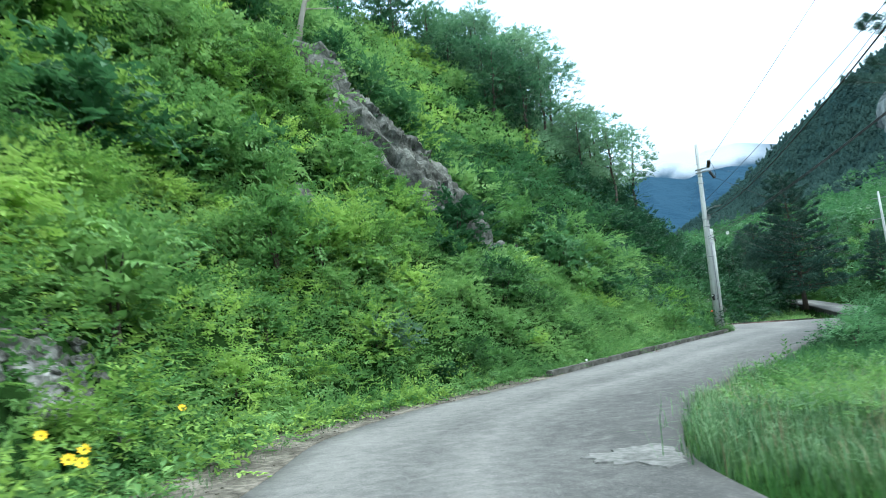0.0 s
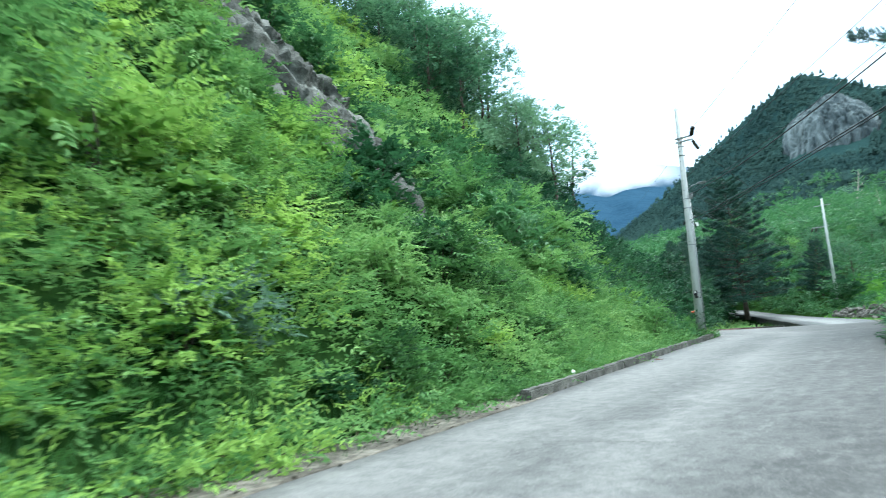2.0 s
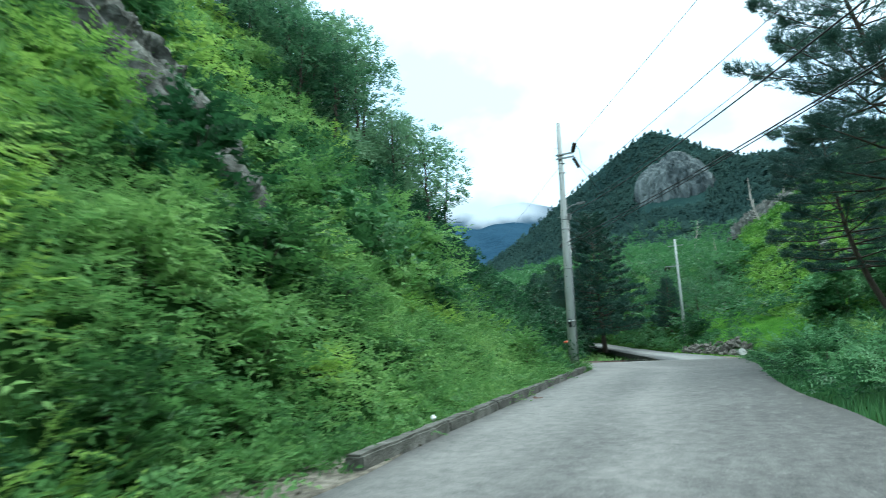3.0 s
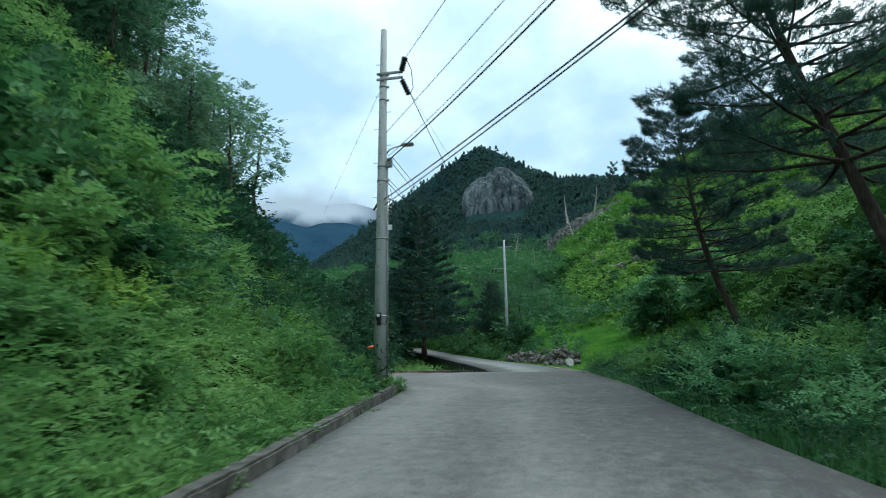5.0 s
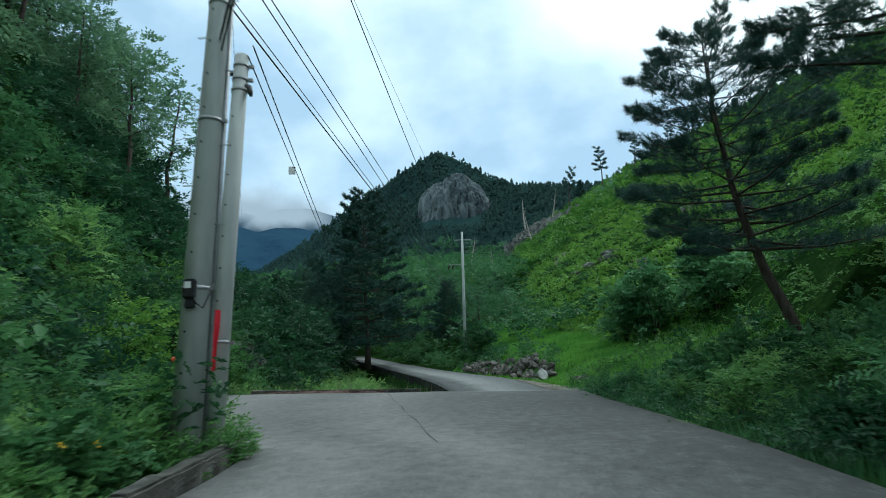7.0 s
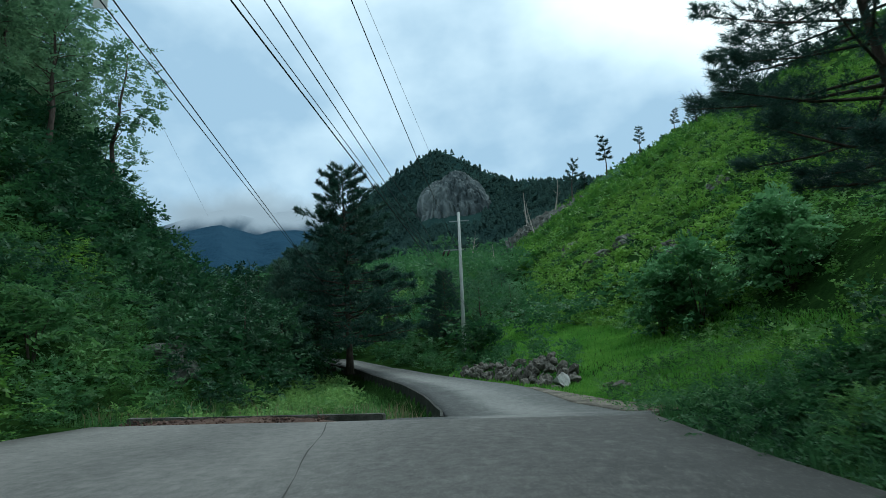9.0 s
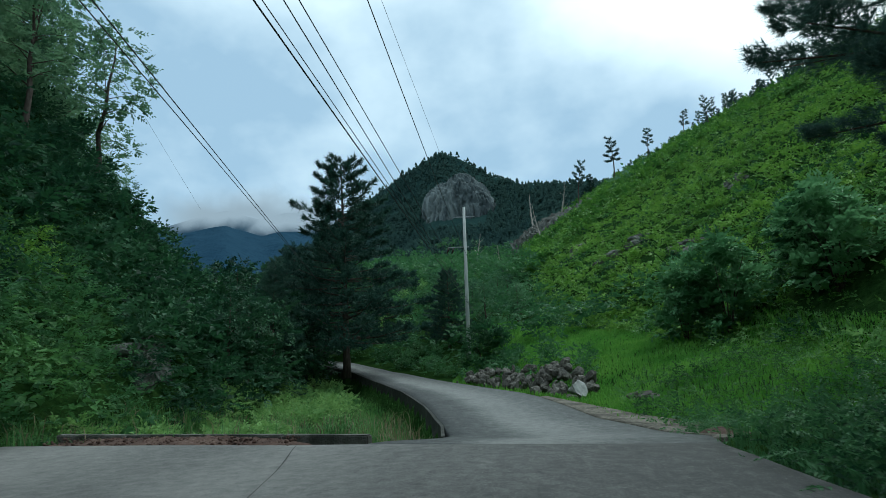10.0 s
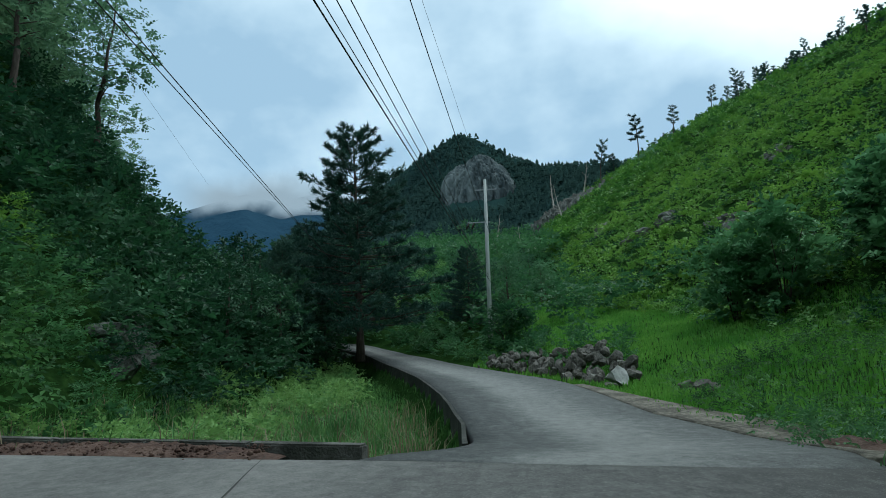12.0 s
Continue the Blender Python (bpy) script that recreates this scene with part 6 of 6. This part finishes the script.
for i, (x, y) in enumerate(verge_r[:75]):
    # mostly the darkest kind: the pines' shade is put into leaf colour
    src = KINDS[(3, 3, 2, 3)[i % 4]]
    d = -float(foot_distance(x, y, NEAR_R))
    s = 0.45 + 0.09 * min(d, 6) + rng.uniform(-0.1, 0.2)
    o = copy_thing(src, pose(x, y, float(ground_z(x, y)) - 0.05, 0, 0, rng.uniform(0, 360)))
    o.matrix_basis = pose(x, y, float(ground_z(x, y)) - 0.05, 0, 0, rng.uniform(0, 360)) @ Matrix.Diagonal((s, s, s, 1))
    tagged(o, "green shrub in the shade beside the road", group="shrubs beside the road")
right_bush = shrub_kind("bush", 72, 2.7, 5.0, 15, 330, 0.55, 7, 0.36, 0.28, F_SUMAC, "large dark broad-leaved bush on the meadow", 6, 0.96, 0.05)
right_bush.matrix_basis = pose(73.2, 0.5, float(ground_z(73.2, 0.5)) - 0.1) @ Matrix.Diagonal((1.0, 1.0, 1.16, 1))
for x, y, s in ((74.6, 2.3, 0.82), (66.0, -1.8, 0.9), (68.5, -2.0, 0.8)):
    o = copy_thing(right_bush, pose(x, y, float(ground_z(x, y)) - 0.1, 0, 0, 43 * x))
    o.matrix_basis = o.matrix_basis @ Matrix.Diagonal((s, s, s, 1))
dark_bush = shrub_kind("bush", 73, 1.9, 3.1, 10, 300, 0.5, 9, 0.26, 0.13, F_DEEP, "dark round bush above the road bank", 5, 0.7, 0.03)
dark_bush.matrix_basis = pose(82.0, 14.0, float(ground_z(82.0, 14.0)) - 0.2, 0, 0, 40) @ Matrix.Diagonal((1.15, 1.15, 1.15, 1))
bank = spaced(np.concatenate([area_points(rng, 700, 70, 108, 6, 26)]), 1.5, rng)
bd = -foot_distance(bank[:, 0], bank[:, 1], FAR_R)
bank = bank[(bd > 1.6) & (bd < 6)]
thicket("bank_scrub", 16, bank, (big, (0.35, 0.75), F_DEEP), "dark creepers and scrub over the road bank")
meadow = spaced(area_points(rng, 900, 52, 66, 2.0, 7.6), 0.7, rng)
meadow = meadow[foot_distance(meadow[:, 0], meadow[:, 1], FAR_R) < -1.3]
thicket("meadow_herbs", 17, meadow, (herb, (0.7, 1.6), F_MID), "leafy herbs at the meadow edge")
corner = spaced(area_points(rng, 700, 42, 56, 2.5, 7.9), 0.6, rng)
corner = corner[foot_distance(corner[:, 0], corner[:, 1], NEAR_R) < -0.25]
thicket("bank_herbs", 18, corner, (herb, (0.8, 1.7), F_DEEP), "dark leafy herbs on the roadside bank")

# ---- thin pines on the right skyline ----
snag = pine_kind("skyline_pine", 15, 12, 2.0, 6, 3, 16, 0.62, "thin bare-trunked pine on the hill skyline", 0.5, (0.9, 0.5), 0.15, 0.055, 0.5)
stub = pine_kind("skyline_pine", 18, 7.5, 2.0, 6, 4, 22, 0.62, "bushy young pine on the hill skyline", 0.15, (0.3, 0.3), 0.0, 0.06, 0.7)
lone = [(297.4, -14.4, 1.65, 0), (299, -20.5, 1.25, 1), (248, -22.1, 1.45, 0), (262, -37, 1.1, 0), (237.4, -44, 0.85, 0), (190, -37, 0.75, 0), (205, -41, 0.7, 1)]
dense = [(p[0], p[1], rng.uniform(0.4, 0.75), 1 if rng.uniform() < 0.75 else 0) for p in zip(np.linspace(236, 140, 34) + rng.normal(0, 2.5, 34), np.linspace(-51, -48, 34) + rng.normal(0, 2, 34))]
row = [(p[0], p[1], rng.uniform(0.35, 0.6), 1) for p in zip(np.linspace(316, 262, 22) + rng.normal(0, 3, 22), np.linspace(-10, -46, 22) + rng.normal(0, 1.5, 22))]
seen = set()
for x, y, s_, kind in lone + dense + row:
    m = pose(x, y, float(ground_z(x, y)) - 0.3, rng.uniform(-6, 6), rng.uniform(-8, 8), rng.uniform(0, 360))
    base = (snag, stub)[kind]
    o = base if kind not in seen else copy_thing(base, m)
    seen.add(kind)
    o.matrix_basis = m @ Matrix.Diagonal((s_, s_, s_, 1))
    tagged(o, group="pines on the skyline")

# bleached dead tree leaning out of the left slope
bm = bmesh.new()
tube(bm, [(0, 0, -0.5), (0.3, -0.1, 1.2), (0.62, -0.1, 2.5), (1.0, 0.1, 4.2), (1.4, 0.2, 6.2), (1.6, 0.2, 8.0)], [0.20, 0.16, 0.13, 0.10, 0.06, 0.02], 9)
for z, dx, dy, dz in ((1.9, 1.7, 0.3, 0.05), (2.3, 1.2, -0.5, 0.3), (2.7, 1.6, 0.2, 0.9), (3.3, 1.3, -0.3, 1.0), (3.8, -0.8, 0.5, 0.9), (4.6, 1.1, 0.3, 0.9), (5.4, -0.7, -0.3, 0.8), (6.2, 0.8, 0.2, 0.7)):
    x = 0.245 * z
    tube(bm, [(x, 0, z), (x + dx * 0.55, dy * 0.5, z + dz * 0.4), (x + dx, dy, z + dz)], [0.05, 0.032, 0.01], 5, False)
dead = part("dead_tree", bm, M_DEADWOOD)
dead.matrix_basis = pose(17.8, 31.4, float(ground_z(17.8, 31.4)), 0, 0, -45) @ Matrix.Diagonal((1.15, 1.15, 1.15, 1))
tagged(dead, "bleached bare dead pine leaning from the slope", "tree")

# ---- low cloud lying on the far ridge ----
def cloud_material():
    m = bpy.data.materials.new("low_cloud")
    m.use_nodes = True
    n, l = m.node_tree.nodes, m.node_tree.links
    n.clear()
    out, mx = n.new("ShaderNodeOutputMaterial"), n.new("ShaderNodeMixShader")
    tr, em = n.new("ShaderNodeBsdfTransparent"), n.new("ShaderNodeEmission")
    # the cloud glows by itself; daylight on it is put in as emission
    em.inputs["Color"].default_value, em.inputs["Strength"].default_value = (0.58, 0.68, 0.80, 1), 0.8
    co, sp, ns = n.new("ShaderNodeTexCoord"), n.new("ShaderNodeSeparateXYZ"), n.new("ShaderNodeTexNoise")
    ns.inputs["Scale"].default_value, ns.inputs["Detail"].default_value = 0.009, 6
    l.new(co.outputs["Object"], sp.inputs["Vector"])
    l.new(co.outputs["Object"], ns.inputs["Vector"])
    add = n.new("ShaderNodeMath")
    add.operation = "MULTIPLY_ADD"
    add.inputs[1].default_value = 95.0
    l.new(ns.outputs["Fac"], add.inputs[0])
    l.new(sp.outputs["Z"], add.inputs[2])
    low, high = n.new("ShaderNodeMapRange"), n.new("ShaderNodeMapRange")
    low.interpolation_type = high.interpolation_type = "SMOOTHSTEP"
    low.inputs["From Min"].default_value, low.inputs["From Max"].default_value = 18.0, 66.0
    high.inputs["From Min"].default_value, high.inputs["From Max"].default_value = 150.0, 75.0
    ends = n.new("ShaderNodeMapRange")
    ends.interpolation_type = "SMOOTHSTEP"
    ab = n.new("ShaderNodeMath")
    ab.operation = "ABSOLUTE"
    l.new(sp.outputs["Y"], ab.inputs[0])
    ends.inputs["From Min"].default_value, ends.inputs["From Max"].default_value = 260.0, 120.0
    l.new(ab.outputs[0], ends.inputs["Value"])
    l.new(add.outputs[0], low.inputs["Value"])
    l.new(add.outputs[0], high.inputs["Value"])
    a, b = n.new("ShaderNodeMath"), n.new("ShaderNodeMath")
    a.operation = b.operation = "MULTIPLY"
    l.new(low.outputs["Result"], a.inputs[0])
    l.new(high.outputs["Result"], a.inputs[1])
    l.new(a.outputs[0], b.inputs[0])
    l.new(ends.outputs["Result"], b.inputs[1])
    l.new(b.outputs[0], mx.inputs["Fac"])
    l.new(tr.outputs["BSDF"], mx.inputs[1])
    l.new(em.outputs["Emission"], mx.inputs[2])
    l.new(mx.outputs["Shader"], out.inputs["Surface"])
    return m


bm = bmesh.new()
bmesh.ops.create_grid(bm, x_segments=24, y_segments=8, size=1)
for vtx in bm.verts:
    u, w = vtx.co.x, vtx.co.y
    vtx.co = Vector((60 * u * u, 280 * u, 20 + 110 * w))
cloud = part("low_cloud", bm, cloud_material())
ca, cd = radians(25.2), 1480.0
cloud.matrix_basis = Matrix.Translation((42 + cd * math.cos(ca), 11.6 + cd * math.sin(ca), 350)) @ Matrix.Rotation(ca, 4, "Z")
cloud.visible_shadow = False
tagged(cloud, "grey-white low cloud lying along the far ridge", "cloud", kind="structure")

# ---- small stones along the verge ----
vs_, fs_, off_ = [], [], 0
pebble = boulder(400, (1, 1, 0.7), M_DIRT, "pebble", fine=1)
pv = np.array([v.co for v in pebble.data.vertices])
pf = np.array([list(p.vertices) for p in pebble.data.polygons])
bpy.data.objects.remove(pebble)
pebbles = line_points(LEFT_FOOT, np.random.default_rng(81), 700, -0.85, 0.25, -6, 16)
pr = np.random.default_rng(82)
v, f = scatter_arrays(pv, pf, np.stack([pebbles[:, 0], pebbles[:, 1], road_z(pebbles[:, 0]) + 0.02], -1), pr.uniform(0, 6.28, len(pebbles)), 0.007 + 0.03 * pr.uniform(0, 1, len(pebbles)) ** 3)
tagged(mesh_np("gravel", v, f, M_DIRT), "loose gravel along the road edge", "gravel", kind="stuff")

# ---- scrub round the foot of the poles ----
for i_, (x, y, s_) in enumerate(((33.7, 14.75, 0.62), (34.9, 14.95, 0.7), (33.1, 14.6, 0.55), (34.6, 13.98, 0.36), (33.9, 14.15, 0.4), (35.2, 14.1, 0.34), (32.4, 14.9, 0.7), (36.2, 15.2, 0.6), (31.6, 14.4, 0.5), (36.9, 16.6, 0.75), (35.9, 16.0, 0.8))):
    o = copy_thing(KINDS[(1, 2, 3, 1)[i_ % 4]], pose(x, y, float(ground_z(x, y)), 0, 0, 53 * i_))
    o.matrix_basis = pose(x, y, float(ground_z(x, y)) - 0.03, 0, 0, 53 * i_) @ Matrix.Diagonal((s_, s_, s_, 1))
    tagged(o, "green shrub round the foot of the poles", group="shrubs round the poles")


def road_patch(x, y, rx, ry, seed, label):
    """A pale spalled patch, a few millimetres proud of the slab, with a ragged outline."""
    bm = bmesh.new()
    r = random.Random(seed)
    top = lambda px, py, up: (px, py, float(road_z(px)) + up + 0.012 * float(waves(px, py, 1.5, 3.0)))
    mid = bm.verts.new(top(x, y, 0.03))
    rim, ring_in = [], []
    for i in range(34):
        a = i / 34 * 6.283
        k = r.uniform(0.72, 1.1) + 0.15 * math.sin(3 * a + seed)
        for kk, up, lst in ((k, -0.012, rim), (k * 0.93, 0.022, ring_in)):
            lst.append(bm.verts.new(top(x + rx * kk * math.cos(a), y + ry * kk * math.sin(a), up)))
    for i in range(34):
        j = (i + 1) % 34
        bm.faces.new((mid, ring_in[i], ring_in[j]))
        bm.faces.new((ring_in[i], rim[i], rim[j], ring_in[j]))
    return part("worn_patch", bm, M_PATCH, road, label)


road_patch(5.35, 2.9, 0.66, 0.62, 1, "pale broken concrete patch")

# silvery shrub low on the slope, and bleached trunks up the valley
silver = shrub_kind("shrub", 6, 1.0, 1.1, 8, 120, 0.34, 11, 0.12, 0.06, F_SILVER, "silvery grey-green shrub low on the slope")
silver.matrix_basis = pose(9.3, 12.6, float(ground_z(9.3, 12.6)))
for i_, (x, y, s_) in enumerate(((283, 6.1, 2.2), (232, 4.5, 1.3), (190, 16, 1.0), (262, -4, 1.7), (276, 30, 1.6))):
    o = copy_thing(dead, pose(x, y, float(ground_z(x, y)) - 0.2, 0, 0, 70 * i_))
    o.matrix_basis = o.matrix_basis @ Matrix.Diagonal((s_, s_, s_, 1))
    tagged(o, "bleached bare trunk standing on the hillside", group="bare trunks")

back = spaced(area_points(np.random.default_rng(91), 900, 53, 84, 16, 27), 0.95, rng)
back = back[(foot_distance(back[:, 0], back[:, 1], LEFT_FOOT) > -4.6) & (foot_distance(back[:, 0], back[:, 1], LEFT_FOOT) < 0.5) & (dist_fl(back[:, 0], back[:, 1]) > 1.6)]
thicket("hollow_scrub", 92, back, (big, (0.28, 0.55), F_MID), "leafy scrub at the back of the grassy hollow")
lip = line_points([(14.4, 11.15), (20, 12.0), (25, 12.7), (30, 13.4), (34.6, 14.1)], np.random.default_rng(93), 260, 0.12, 1.2, 14, 34.5)
thicket("kerb_creepers", 94, lip, (herb, (0.5, 1.05), F_MID), "green creepers spilling towards the kerb")
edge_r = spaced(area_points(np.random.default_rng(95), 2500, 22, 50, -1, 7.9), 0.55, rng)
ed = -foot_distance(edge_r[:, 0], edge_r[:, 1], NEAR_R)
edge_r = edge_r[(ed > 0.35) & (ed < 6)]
# herb colour carries the shade that the pines cast here
thicket("roadside_herbs", 96, edge_r, (herb, (0.9, 1.6), F_DEEP), "leafy herbs under the pines, shade put into their green")
